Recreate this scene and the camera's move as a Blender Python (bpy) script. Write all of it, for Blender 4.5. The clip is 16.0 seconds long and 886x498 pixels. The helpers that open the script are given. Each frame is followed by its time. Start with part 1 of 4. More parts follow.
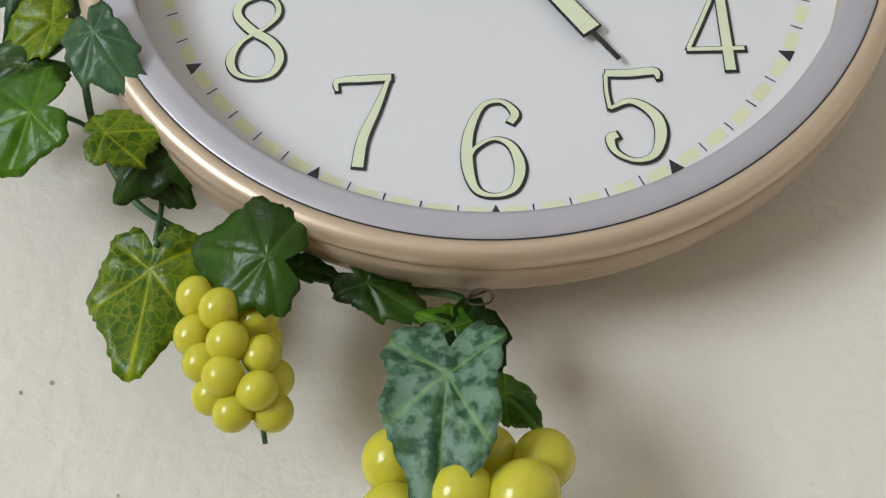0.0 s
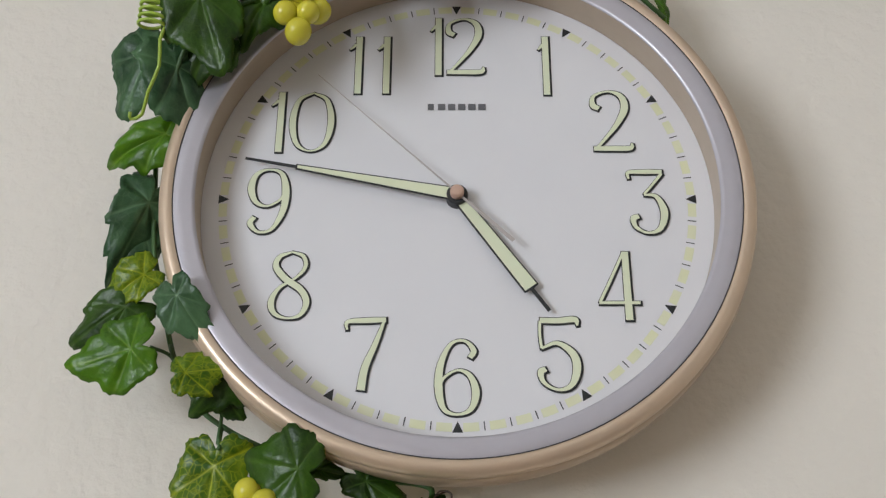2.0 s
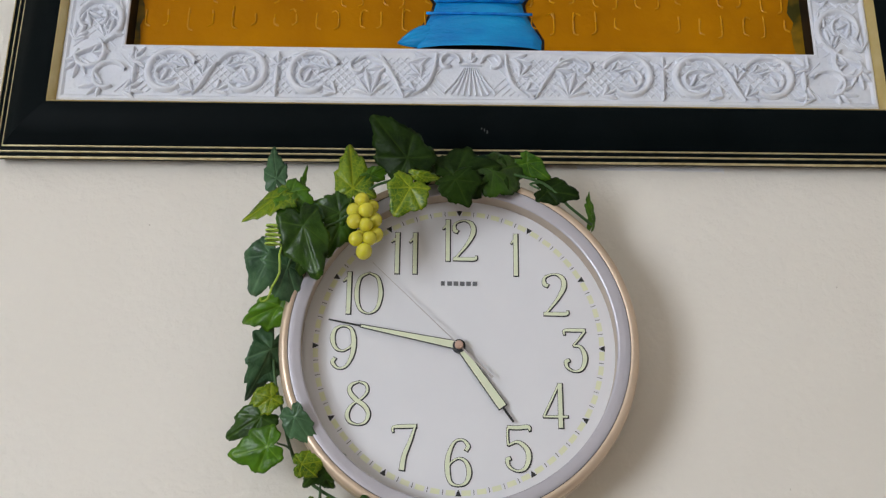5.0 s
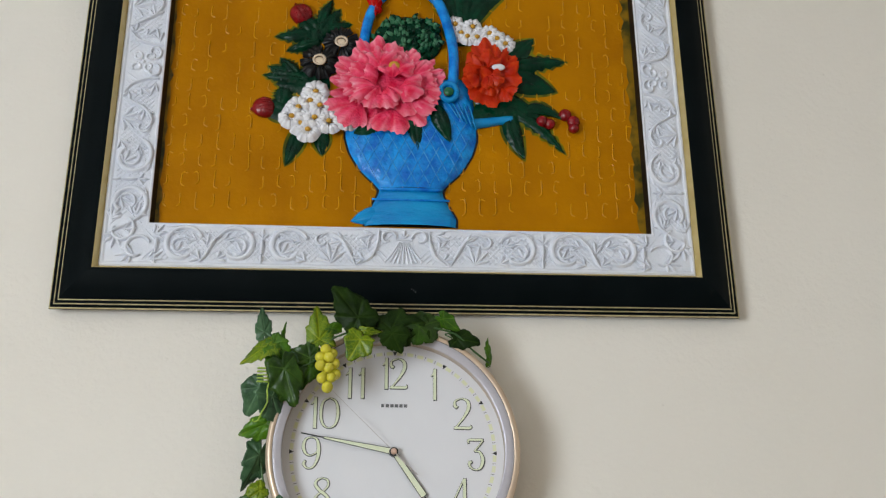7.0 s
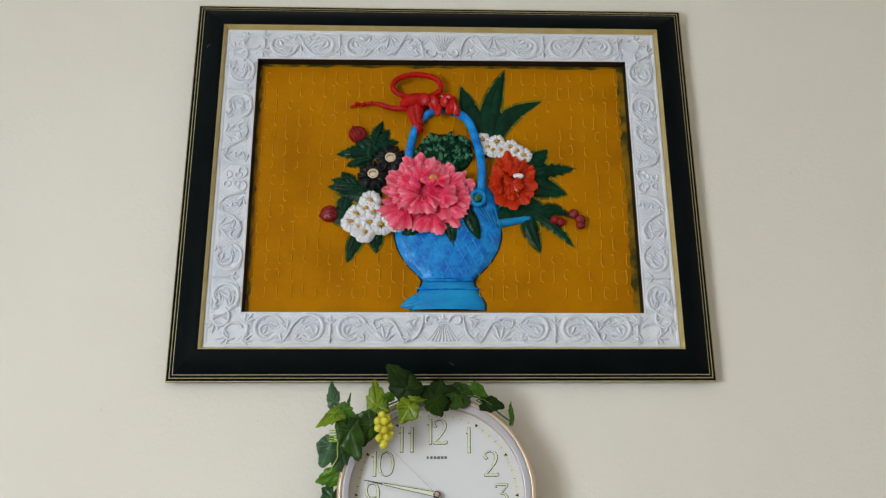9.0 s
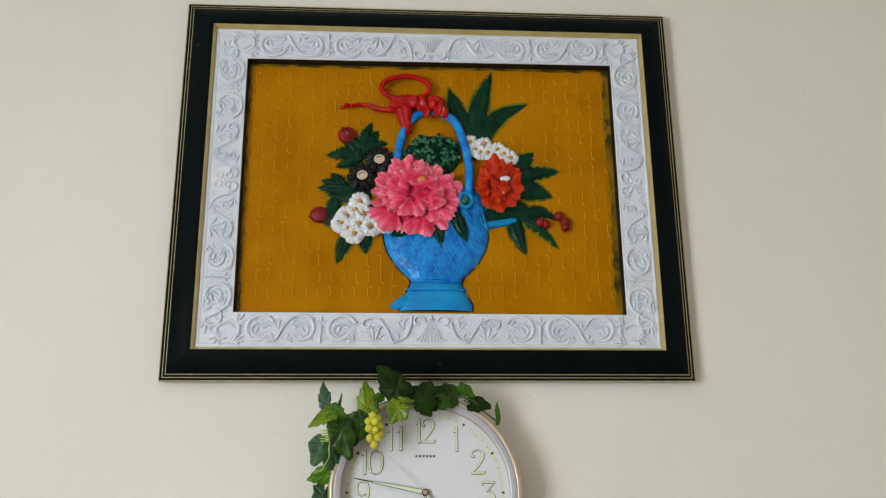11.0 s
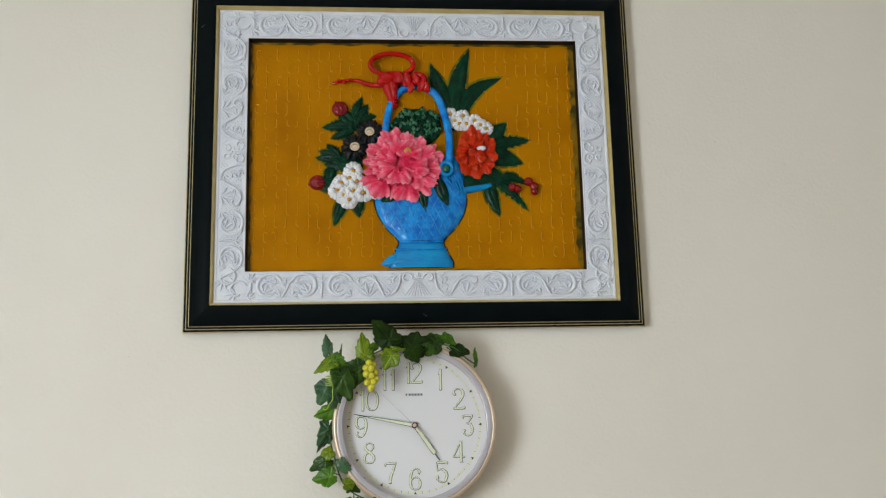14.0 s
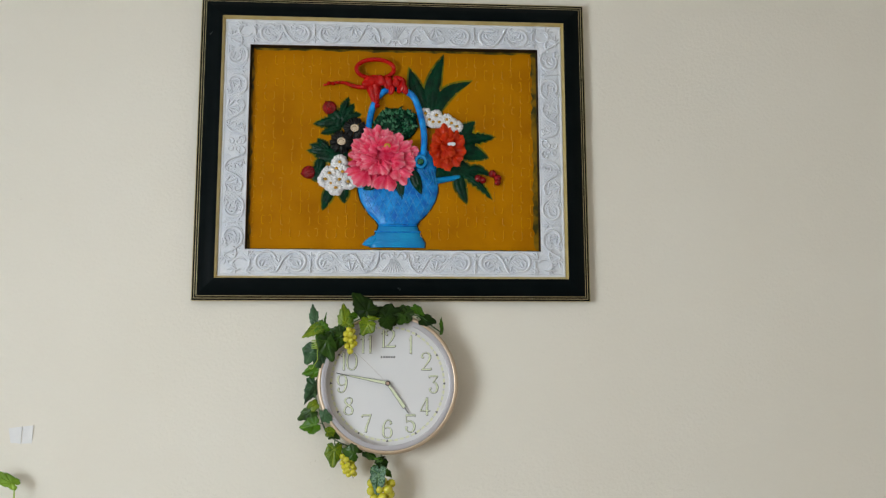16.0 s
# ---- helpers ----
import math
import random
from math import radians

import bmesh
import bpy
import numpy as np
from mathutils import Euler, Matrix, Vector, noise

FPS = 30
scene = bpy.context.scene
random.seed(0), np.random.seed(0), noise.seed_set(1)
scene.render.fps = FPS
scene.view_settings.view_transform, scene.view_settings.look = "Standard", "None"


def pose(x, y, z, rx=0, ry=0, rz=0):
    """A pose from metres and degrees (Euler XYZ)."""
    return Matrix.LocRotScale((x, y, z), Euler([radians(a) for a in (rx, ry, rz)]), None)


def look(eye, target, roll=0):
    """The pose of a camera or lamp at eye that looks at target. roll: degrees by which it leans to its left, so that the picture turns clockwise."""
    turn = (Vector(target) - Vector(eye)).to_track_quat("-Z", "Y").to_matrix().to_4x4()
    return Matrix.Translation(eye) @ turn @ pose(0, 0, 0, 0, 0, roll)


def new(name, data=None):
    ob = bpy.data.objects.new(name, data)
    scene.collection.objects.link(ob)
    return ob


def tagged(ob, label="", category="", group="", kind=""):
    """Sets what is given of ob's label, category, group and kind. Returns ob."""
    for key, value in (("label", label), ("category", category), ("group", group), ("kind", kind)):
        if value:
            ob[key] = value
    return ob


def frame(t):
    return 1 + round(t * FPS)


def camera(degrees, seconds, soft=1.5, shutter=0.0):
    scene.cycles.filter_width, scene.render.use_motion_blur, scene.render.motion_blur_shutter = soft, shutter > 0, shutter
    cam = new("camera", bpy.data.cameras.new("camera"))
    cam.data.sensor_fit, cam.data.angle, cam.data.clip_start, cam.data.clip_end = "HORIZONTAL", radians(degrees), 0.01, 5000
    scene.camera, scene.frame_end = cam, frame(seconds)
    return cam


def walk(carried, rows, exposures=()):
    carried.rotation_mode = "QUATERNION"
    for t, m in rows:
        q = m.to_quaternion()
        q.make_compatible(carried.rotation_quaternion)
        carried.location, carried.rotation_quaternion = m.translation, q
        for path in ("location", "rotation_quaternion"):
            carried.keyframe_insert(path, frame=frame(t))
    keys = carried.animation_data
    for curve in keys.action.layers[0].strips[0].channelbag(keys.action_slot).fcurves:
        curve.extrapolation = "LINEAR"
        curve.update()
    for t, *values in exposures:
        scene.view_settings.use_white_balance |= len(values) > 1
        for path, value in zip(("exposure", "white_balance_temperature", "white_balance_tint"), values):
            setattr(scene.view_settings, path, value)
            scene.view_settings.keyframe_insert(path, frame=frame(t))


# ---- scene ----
cam = camera(45.4, 16.0, soft=1.28)
PATH = [
    (0, (-0.018, -0.409, 1.522), (-0.032, 1.404, 2.366), -1.0),
    (0.5, (-0.022, -0.433, 1.528), (-0.049, 1.358, 2.418), -0.8),
    (1, (-0.024, -0.472, 1.535), (-0.027, 1.32, 2.423), -0.3),
    (1.5, (-0.015, -0.534, 1.55), (-0.017, 1.267, 2.419), -0.3),
    (2, (-0.004, -0.611, 1.548), (-0.018, 1.198, 2.402), 0.2),
    (2.5, (0.004, -0.682, 1.565), (-0.049, 1.161, 2.34), 0.5),
    (3, (0.007, -0.754, 1.571), (-0.031, 1.117, 2.277), 0.8),
    (3.5, (0.0, -0.823, 1.577), (-0.007, 1.055, 2.265), 0.5),
    (4, (-0.003, -0.875, 1.591), (-0.009, 1.006, 2.269), 0.4),
    (4.2, (-0.005, -0.901, 1.596), (-0.006, 0.983, 2.268), 0.5),
    (6.3, (-0.06, -1.39, 1.586), (0.044, 0.494, 2.248), -0.1),
    (6.5, (-0.054, -1.431, 1.59), (0.073, 0.451, 2.255), -0.1),
    (7, (-0.038, -1.529, 1.599), (0.098, 0.34, 2.298), -0.2),
    (7.5, (-0.026, -1.634, 1.595), (0.091, 0.232, 2.306), 0.0),
    (8, (-0.018, -1.77, 1.595), (0.064, 0.099, 2.303), 0.3),
    (8.5, (-0.015, -1.887, 1.604), (0.03, -0.012, 2.299), 0.2),
    (9, (-0.023, -1.951, 1.6), (0.011, -0.078, 2.302), -0.1),
    (9.2, (-0.038, -1.976, 1.599), (0.005, -0.104, 2.302), -0.3),
    (11.5, (-0.064, -2.039, 1.711), (0.037, -0.13, 2.3), -0.1),
    (12, (-0.035, -2.077, 1.771), (0.067, -0.152, 2.304), 0.1),
    (12.5, (-0.052, -2.082, 1.768), (0.057, -0.151, 2.277), -0.3),
    (13, (-0.06, -2.125, 1.777), (0.071, -0.181, 2.228), -0.5),
    (13.5, (-0.072, -2.203, 1.775), (0.036, -0.251, 2.195), -0.7),
    (14, (-0.093, -2.354, 1.773), (0.044, -0.398, 2.166), -1.1),
    (14.5, (-0.073, -2.445, 1.757), (0.074, -0.485, 2.124), -1.0),
    (15, (-0.041, -2.519, 1.761), (0.101, -0.555, 2.11), -0.7),
    (15.5, (-0.011, -2.604, 1.773), (0.121, -0.636, 2.1), -0.3),
    (16, (0.008, -2.735, 1.778), (0.104, -0.76, 2.083), 0.1),
]
EXPOSURES = [(0, 0.0, 6400, 9), (0.5, -0.02, 6400, 10), (1.5, -0.14, 6400, 12), (3, -0.19, 6400, 14), (4.2, -0.17, 6400, 14), (6.3, -0.04, 6380, 11), (9, -0.03, 6480, 8), (13, -0.04, 6490, 7), (16, -0.09, 6500, 7)]
walk(cam, [(t, look(eye, target, roll)) for t, eye, target, roll in PATH], EXPOSURES)

# ---- light ----
world = bpy.data.worlds.new("sky")
scene.world = world
world.use_nodes = True
wn = world.node_tree.nodes
sky = wn.new("ShaderNodeTexSky")
sky.sky_type, sky.sun_disc = "NISHITA", False
sky.sun_elevation, sky.sun_rotation = radians(40), radians(200)
wn["Background"].inputs[1].default_value = 0.08
world.node_tree.links.new(sky.outputs[0], wn["Background"].inputs[0])

WIN_Y0, WIN_Y1, WIN_Z0, WIN_Z1 = -4.1, -1.4, 0.85, 2.40
ROOM_W, ROOM_E, ROOM_S, ROOM_H = -2.3, 2.7, -4.3, 3.15
win = new("window_daylight", bpy.data.lights.new("window_daylight", "AREA"))
win.data.shape, win.data.size, win.data.size_y = "RECTANGLE", WIN_Z1 - WIN_Z0, WIN_Y1 - WIN_Y0
win.data.energy, win.data.color = 223, (0.86, 0.94, 1.0)
win.matrix_world = look((ROOM_W - 0.05, (WIN_Y0 + WIN_Y1) / 2, (WIN_Z0 + WIN_Z1) / 2), (0, (WIN_Y0 + WIN_Y1) / 2, (WIN_Z0 + WIN_Z1) / 2))


# ---- materials ----
def material(name, colour, rough=0.6, metal=0.0, second=None, scale=20.0, amount=0.5, bump=0.0, bump_scale=200.0, fine=0.0, coat=0.0, stretch=(1, 1, 1), spec=0.5, contrast=0.2):
    """Two-tone noise over the object's own metres, with a relief of two sizes."""
    m = bpy.data.materials.new(name)
    m.use_nodes = True
    n, l = m.node_tree.nodes, m.node_tree.links
    b = n["Principled BSDF"]
    b.inputs["Metallic"].default_value = metal
    b.inputs["Roughness"].default_value = rough
    b.inputs["Specular IOR Level"].default_value = spec
    b.inputs["Coat Weight"].default_value = coat
    b.inputs["Coat Roughness"].default_value = 0.15
    tc = n.new("ShaderNodeTexCoord")
    mp = n.new("ShaderNodeMapping")
    mp.inputs["Scale"].default_value = stretch
    l.new(tc.outputs["Object"], mp.inputs["Vector"])
    noi = n.new("ShaderNodeTexNoise")
    noi.inputs["Scale"].default_value, noi.inputs["Detail"].default_value = scale, 6
    l.new(mp.outputs[0], noi.inputs["Vector"])
    mr = n.new("ShaderNodeMapRange")
    mr.inputs["From Min"].default_value, mr.inputs["From Max"].default_value = 0.5 - contrast, 0.5 + contrast
    mr.inputs["To Max"].default_value = amount
    l.new(noi.outputs[0], mr.inputs["Value"])
    mix = n.new("ShaderNodeMix")
    mix.data_type = "RGBA"
    mix.inputs["A"].default_value = (*colour, 1)
    mix.inputs["B"].default_value = (*(second or [c * 0.8 for c in colour]), 1)
    l.new(mr.outputs[0], mix.inputs["Factor"])
    l.new(mix.outputs["Result"], b.inputs["Base Color"])
    rr = n.new("ShaderNodeMapRange")
    rr.inputs["To Min"].default_value, rr.inputs["To Max"].default_value = max(0.02, rough - 0.06), min(1, rough + 0.08)
    l.new(noi.outputs[0], rr.inputs["Value"])
    l.new(rr.outputs[0], b.inputs["Roughness"])
    if bump:
        bn = n.new("ShaderNodeTexNoise")
        bn.inputs["Scale"].default_value, bn.inputs["Detail"].default_value = bump_scale, 4
        l.new(mp.outputs[0], bn.inputs["Vector"])
        bp = n.new("ShaderNodeBump")
        bp.inputs["Strength"].default_value, bp.inputs["Distance"].default_value = 1.0, bump
        l.new(bn.outputs[0], bp.inputs["Height"])
        if fine:
            b2 = n.new("ShaderNodeTexNoise")
            b2.inputs["Scale"].default_value, b2.inputs["Detail"].default_value = bump_scale * 5, 3
            l.new(mp.outputs[0], b2.inputs["Vector"])
            p2 = n.new("ShaderNodeBump")
            p2.inputs["Strength"].default_value, p2.inputs["Distance"].default_value = 1.0, fine
            l.new(b2.outputs[0], p2.inputs["Height"])
            l.new(p2.outputs[0], bp.inputs["Normal"])
        l.new(bp.outputs[0], b.inputs["Normal"])
    return m


def leaf_material(name, blade, dark, vein, vein_amount, net_amount=0.3, rough=0.31, grain=34, contrast=0.15):
    """Green blade, mottled, with pale veins that follow the mesh's 'vein' values."""
    m = material(name, blade, rough, second=dark, scale=grain, amount=0.95, bump=0.0011, bump_scale=max(120, grain), spec=0.27, contrast=contrast)
    n, l = m.node_tree.nodes, m.node_tree.links
    b = n["Principled BSDF"]
    at = n.new("ShaderNodeAttribute")
    at.attribute_name = "vein"
    brk = n.new("ShaderNodeTexNoise")
    brk.inputs["Scale"].default_value = 130
    net = n.new("ShaderNodeTexVoronoi")
    net.feature = "DISTANCE_TO_EDGE"
    net.inputs["Scale"].default_value = 210
    wob = n.new("ShaderNodeTexNoise")
    wob.inputs["Scale"].default_value = 120
    tco = n.new("ShaderNodeTexCoord")
    l.new(tco.outputs["Object"], wob.inputs["Vector"])
    wmx = n.new("ShaderNodeMix")
    wmx.data_type = "VECTOR"
    wmx.inputs["Factor"].default_value = 0.006
    l.new(tco.outputs["Object"], wmx.inputs["A"])
    l.new(wob.outputs["Color"], wmx.inputs["B"])
    l.new(wmx.outputs["Result"], net.inputs["Vector"])
    thin = n.new("ShaderNodeMapRange")
    thin.inputs["From Min"].default_value, thin.inputs["From Max"].default_value = 0.0, 0.10
    thin.inputs["To Min"].default_value, thin.inputs["To Max"].default_value = net_amount, 0.0
    l.new(net.outputs["Distance"], thin.inputs["Value"])
    both = n.new("ShaderNodeMath")
    both.operation = "MAXIMUM"
    l.new(at.outputs["Fac"], both.inputs[0])
    l.new(thin.outputs[0], both.inputs[1])
    mul = n.new("ShaderNodeMath")
    mul.operation = "MULTIPLY"
    l.new(both.outputs[0], mul.inputs[0])
    l.new(brk.outputs[0], mul.inputs[1])
    m2 = n.new("ShaderNodeMath")
    m2.operation, m2.use_clamp = "MULTIPLY", True
    m2.inputs[1].default_value = vein_amount
    l.new(mul.outputs[0], m2.inputs[0])
    mix = n.new("ShaderNodeMix")
    mix.data_type = "RGBA"
    mix.inputs["B"].default_value = (*vein, 1)
    old = b.inputs["Base Color"].links[0].from_socket
    l.new(old, mix.inputs["A"])
    l.new(m2.outputs[0], mix.inputs["Factor"])
    l.new(mix.outputs["Result"], b.inputs["Base Color"])
    return m


M_WALL = material("cream_wall_paint", (0.815, 0.772, 0.70), 0.62, second=(0.785, 0.735, 0.655), scale=2.2, amount=0.8, bump=0.0013, bump_scale=110, fine=0.0002, spec=0.3)
# South wall out of view: tan, to bounce less light and deepen shadows.
M_TAN = material("tan_unseen_wall", (0.50, 0.43, 0.35), 0.65, second=(0.46, 0.39, 0.31), scale=2.2, amount=0.8, bump=0.0013, bump_scale=110, spec=0.3)
M_CEIL = material("white_ceiling_paint", (0.8, 0.78, 0.74), 0.7, scale=3, amount=0.3)
# Unseen floor, darkened to throw less light up under the clock.
M_FLOOR = material("dim_unseen_floor", (0.25, 0.18, 0.125), 0.35, second=(0.20, 0.14, 0.095), scale=4)
M_WHITE = material("white_window_paint", (0.8, 0.8, 0.78), 0.4, scale=8, amount=0.3)
M_GOLDRIM = material("champagne_gold_lacquer", (0.66, 0.51, 0.375), 0.36, 0.5, second=(0.61, 0.49, 0.38), scale=60, amount=0.5, coat=0.1)
# Rim gold darkened: the shade on the case's underside put into its colour.
M_CASE = material("shaded_gold_case", (0.50, 0.385, 0.28), 0.40, 0.35, second=(0.46, 0.35, 0.25), scale=60, amount=0.5)
M_SILVER = material("silver_lilac_lacquer", (0.52, 0.50, 0.55), 0.36, 0.35, second=(0.48, 0.46, 0.51), scale=90, amount=0.5, coat=0.3)
M_BEVEL = material("beige_inner_bevel", (0.47, 0.38, 0.29), 0.40, 0.10, scale=70, amount=0.3, coat=0.15)
M_DIAL = material("matt_white_dial_card", (0.765, 0.76, 0.785), 0.7, second=(0.74, 0.735, 0.765), scale=25, amount=0.6, spec=0.25)
M_INK = material("black_printed_ink", (0.022, 0.024, 0.026), 0.5, scale=80)
M_MARK = material("grey_printed_mark", (0.15, 0.15, 0.16), 0.5, scale=80)
M_LUME = material("pale_green_luminous_paint", (0.76, 0.80, 0.59), 0.65, second=(0.73, 0.77, 0.55), scale=120)
M_BAND = material("pale_yellow_minute_band", (0.75, 0.765, 0.50), 0.65, second=(0.755, 0.76, 0.58), scale=90, amount=0.8)
M_SECOND = material("grey_second_pointer", (0.52, 0.48, 0.47), 0.4, 0.3, scale=80)
M_COPPER = material("copper_cap", (0.70, 0.48, 0.38), 0.35, 0.5, scale=100)
M_BLACKFRAME = material("black_green_lacquered_wood", (0.0022, 0.0042, 0.0048), 0.42, second=(0.004, 0.0065, 0.0075), scale=14, amount=0.8, bump=0.0001, bump_scale=300, spec=0.05)
M_GOLDLINE = material("worn_gold_leaf_line", (0.72, 0.62, 0.36), 0.36, 0.35, second=(0.26, 0.18, 0.06), scale=90, amount=0.6)
M_SLIP = material("pale_gold_slip", (0.62, 0.50, 0.24), 0.34, 0.35, second=(0.50, 0.36, 0.12), scale=40, amount=0.8, spec=0.4)
M_CARVED = material("white_painted_carving", (0.76, 0.775, 0.835), 0.34, second=(0.66, 0.69, 0.77), scale=38, amount=0.75, bump=0.0009, bump_scale=240, fine=0.0002, spec=0.45)
M_LINER = material("dark_brown_liner", (0.012, 0.008, 0.006), 0.4, second=(0.024, 0.014, 0.007), scale=30, amount=0.8, spec=0.15)
M_OCHRE = material("ochre_oil_paint", (0.50, 0.200, 0.0004), 0.36, second=(0.34, 0.122, 0.0004), scale=9, amount=0.8, bump=0.0006, bump_scale=110, fine=0.00012, spec=0.05)
M_EDGE = material("dark_olive_edge_paint", (0.045, 0.040, 0.004), 0.4, second=(0.30, 0.16, 0.003), scale=30, amount=0.8, spec=0.2, contrast=0.1)
M_OUTLINE = material("lime_brushed_rim_paint", (0.17, 0.16, 0.002), 0.3, second=(0.030, 0.045, 0.002), scale=45, amount=0.9, spec=0.2, contrast=0.1)
# Board ochre lightened: the light that the ridges catch, put into the colour.
M_WEAVE = material("lit_ochre_ridges", (0.58, 0.27, 0.001), 0.26, second=(0.46, 0.19, 0.001), scale=60, amount=0.8, spec=0.3)
M_BLUE = material("cobalt_blue_paint", (0.001, 0.135, 0.58), 0.15, second=(0.009, 0.34, 0.84), scale=55, amount=0.9, spec=0.34, bump=0.0034, bump_scale=80, contrast=0.16)
M_LATTICE = material("light_blue_paint", (0.006, 0.19, 0.60), 0.2, second=(0.06, 0.38, 0.76), scale=120, amount=0.9, spec=0.3, contrast=0.12)
M_TEAL = material("teal_blue_paint", (0.008, 0.32, 0.66), 0.2, second=(0.004, 0.16, 0.50), scale=45, amount=0.85, spec=0.3, bump=0.0026, bump_scale=110, stretch=(0.35, 1, 1))
M_CRIMSON = material("glossy_crimson_paint", (0.27, 0.004, 0.008), 0.14, second=(0.13, 0.001, 0.003), scale=60, amount=0.8, spec=0.4, bump=0.003, bump_scale=90)
M_RED = material("glossy_red_paint", (0.52, 0.006, 0.004), 0.14, second=(0.32, 0.001, 0.002), scale=45, amount=0.8, spec=0.28, bump=0.003, bump_scale=75)
M_PINK = material("rose_pink_paint", (0.74, 0.010, 0.060), 0.2, second=(0.86, 0.075, 0.18), scale=75, amount=0.8, spec=0.25, bump=0.0018, bump_scale=230, contrast=0.14)


def streaked(m, pale):
    """Pale brush streaks and petal tips, by the mesh's 'streak' values."""
    n, l = m.node_tree.nodes, m.node_tree.links
    b = n["Principled BSDF"]
    at = n.new("ShaderNodeAttribute")
    at.attribute_name = "streak"
    mix = n.new("ShaderNodeMix")
    mix.data_type = "RGBA"
    mix.inputs["B"].default_value = (*pale, 1)
    l.new(b.inputs["Base Color"].links[0].from_socket, mix.inputs["A"])
    l.new(at.outputs["Fac"], mix.inputs["Factor"])
    l.new(mix.outputs["Result"], b.inputs["Base Color"])


streaked(M_PINK, (0.92, 0.42, 0.50))
M_ORANGE = material("vermilion_paint", (0.58, 0.026, 0.002), 0.18, second=(0.36, 0.006, 0.001), scale=50, amount=0.8, spec=0.2, bump=0.0011, bump_scale=220)
streaked(M_ORANGE, (0.66, 0.07, 0.006))
M_WPETAL = material("white_petal_paint", (0.82, 0.81, 0.82), 0.5, second=(0.68, 0.67, 0.74), scale=90, amount=0.7, bump=0.0004, bump_scale=240)
M_PYELLOW = material("yellow_flower_centre", (0.62, 0.33, 0.02), 0.5, second=(0.35, 0.16, 0.01), scale=250)
M_DGREEN = material("deep_green_paint", (0.0005, 0.042, 0.017), 0.12, second=(0.0005, 0.013, 0.007), scale=40, amount=0.9, spec=0.18, bump=0.0045, bump_scale=70)
M_MGREEN = material("leaf_green_paint", (0.005, 0.095, 0.036), 0.2, second=(0.10, 0.27, 0.15), scale=95, amount=0.7, spec=0.35, bump=0.0012, bump_scale=200, contrast=0.12)
M_BLACKP = material("black_petal_paint", (0.005, 0.005, 0.006), 0.35, second=(0.012, 0.012, 0.012), scale=80, spec=0.25)
M_BEAD = material("cream_bead", (0.68, 0.52, 0.36), 0.35, second=(0.80, 0.72, 0.60), scale=160)
M_PAPER = material("white_paper_tape", (0.80, 0.79, 0.80), 0.6, scale=40, amount=0.3)
M_STEM = material("green_plastic_stem", (0.055, 0.13, 0.035), 0.45, second=(0.03, 0.07, 0.02), scale=60, amount=0.8)
M_TENDRIL = material("lime_plastic_tendril", (0.36, 0.50, 0.06), 0.4, second=(0.26, 0.40, 0.05), scale=80)
M_WIRE = material("brown_wire", (0.05, 0.03, 0.02), 0.5, scale=90)
LEAF = {
    "P": leaf_material("fresh_lime_leaf", (0.22, 0.36, 0.020), (0.13, 0.25, 0.015), (0.34, 0.48, 0.05), 0.7, 0.0),
    # K: olive leaf, the shade between clock and picture put into its colour.
    "K": leaf_material("shaded_olive_fabric_leaf", (0.014, 0.036, 0.003), (0.004, 0.012, 0.002), (0.045, 0.085, 0.012), 0.9, 0.3, 0.42),
    "D": leaf_material("dark_green_fabric_leaf", (0.030, 0.084, 0.005), (0.006, 0.024, 0.002), (0.085, 0.17, 0.020), 0.9, 0.35),
    "M": leaf_material("mid_green_fabric_leaf", (0.066, 0.180, 0.005), (0.016, 0.064, 0.003), (0.18, 0.31, 0.020), 0.9, 0.3),
    "L": leaf_material("lime_veined_fabric_leaf", (0.125, 0.205, 0.005), (0.028, 0.090, 0.004), (0.36, 0.40, 0.013), 1.5, 0.6),
    "B": leaf_material("blue_green_fabric_leaf", (0.060, 0.135, 0.058), (0.013, 0.045, 0.017), (0.16, 0.28, 0.14), 0.9, 0.25),
    "S": leaf_material("silver_mottled_fabric_leaf", (0.15, 0.25, 0.18), (0.016, 0.070, 0.030), (0.26, 0.42, 0.13), 1.2, 0.15, 0.45, 190, 0.07),
}
LEAF["K"].node_tree.nodes["Principled BSDF"].inputs["Specular IOR Level"].default_value = 0.10
M_GRAPE = material("yellow_green_translucent_grape", (0.66, 0.59, 0.055), 0.2, second=(0.53, 0.51, 0.042), scale=40, amount=0.7, spec=0.5)
gb = M_GRAPE.node_tree.nodes["Principled BSDF"]
gb.inputs["Subsurface Weight"].default_value = 0.35
gb.inputs["Subsurface Radius"].default_value = (0.008, 0.007, 0.001)
gb.inputs["Subsurface Scale"].default_value = 0.6


# ---- builders ----
def part(name, bm, mat, parent=None, label="", smooth=False):
    me = bpy.data.meshes.new(name)
    bm.normal_update()
    bm.to_mesh(me)
    bm.free()
    me.materials.append(mat)
    if smooth:
        for p in me.polygons:
            p.use_smooth = True
    ob = new(name, me)
    if parent:
        ob.parent = parent
    return tagged(ob, label)


def thing(name, at, label, category, group="", kind="", turn=(0, 0, 0)):
    ob = new(name)
    ob.empty_display_size = 0.05
    ob.matrix_basis = pose(*at, *turn)
    return tagged(ob, label, category, group, kind)


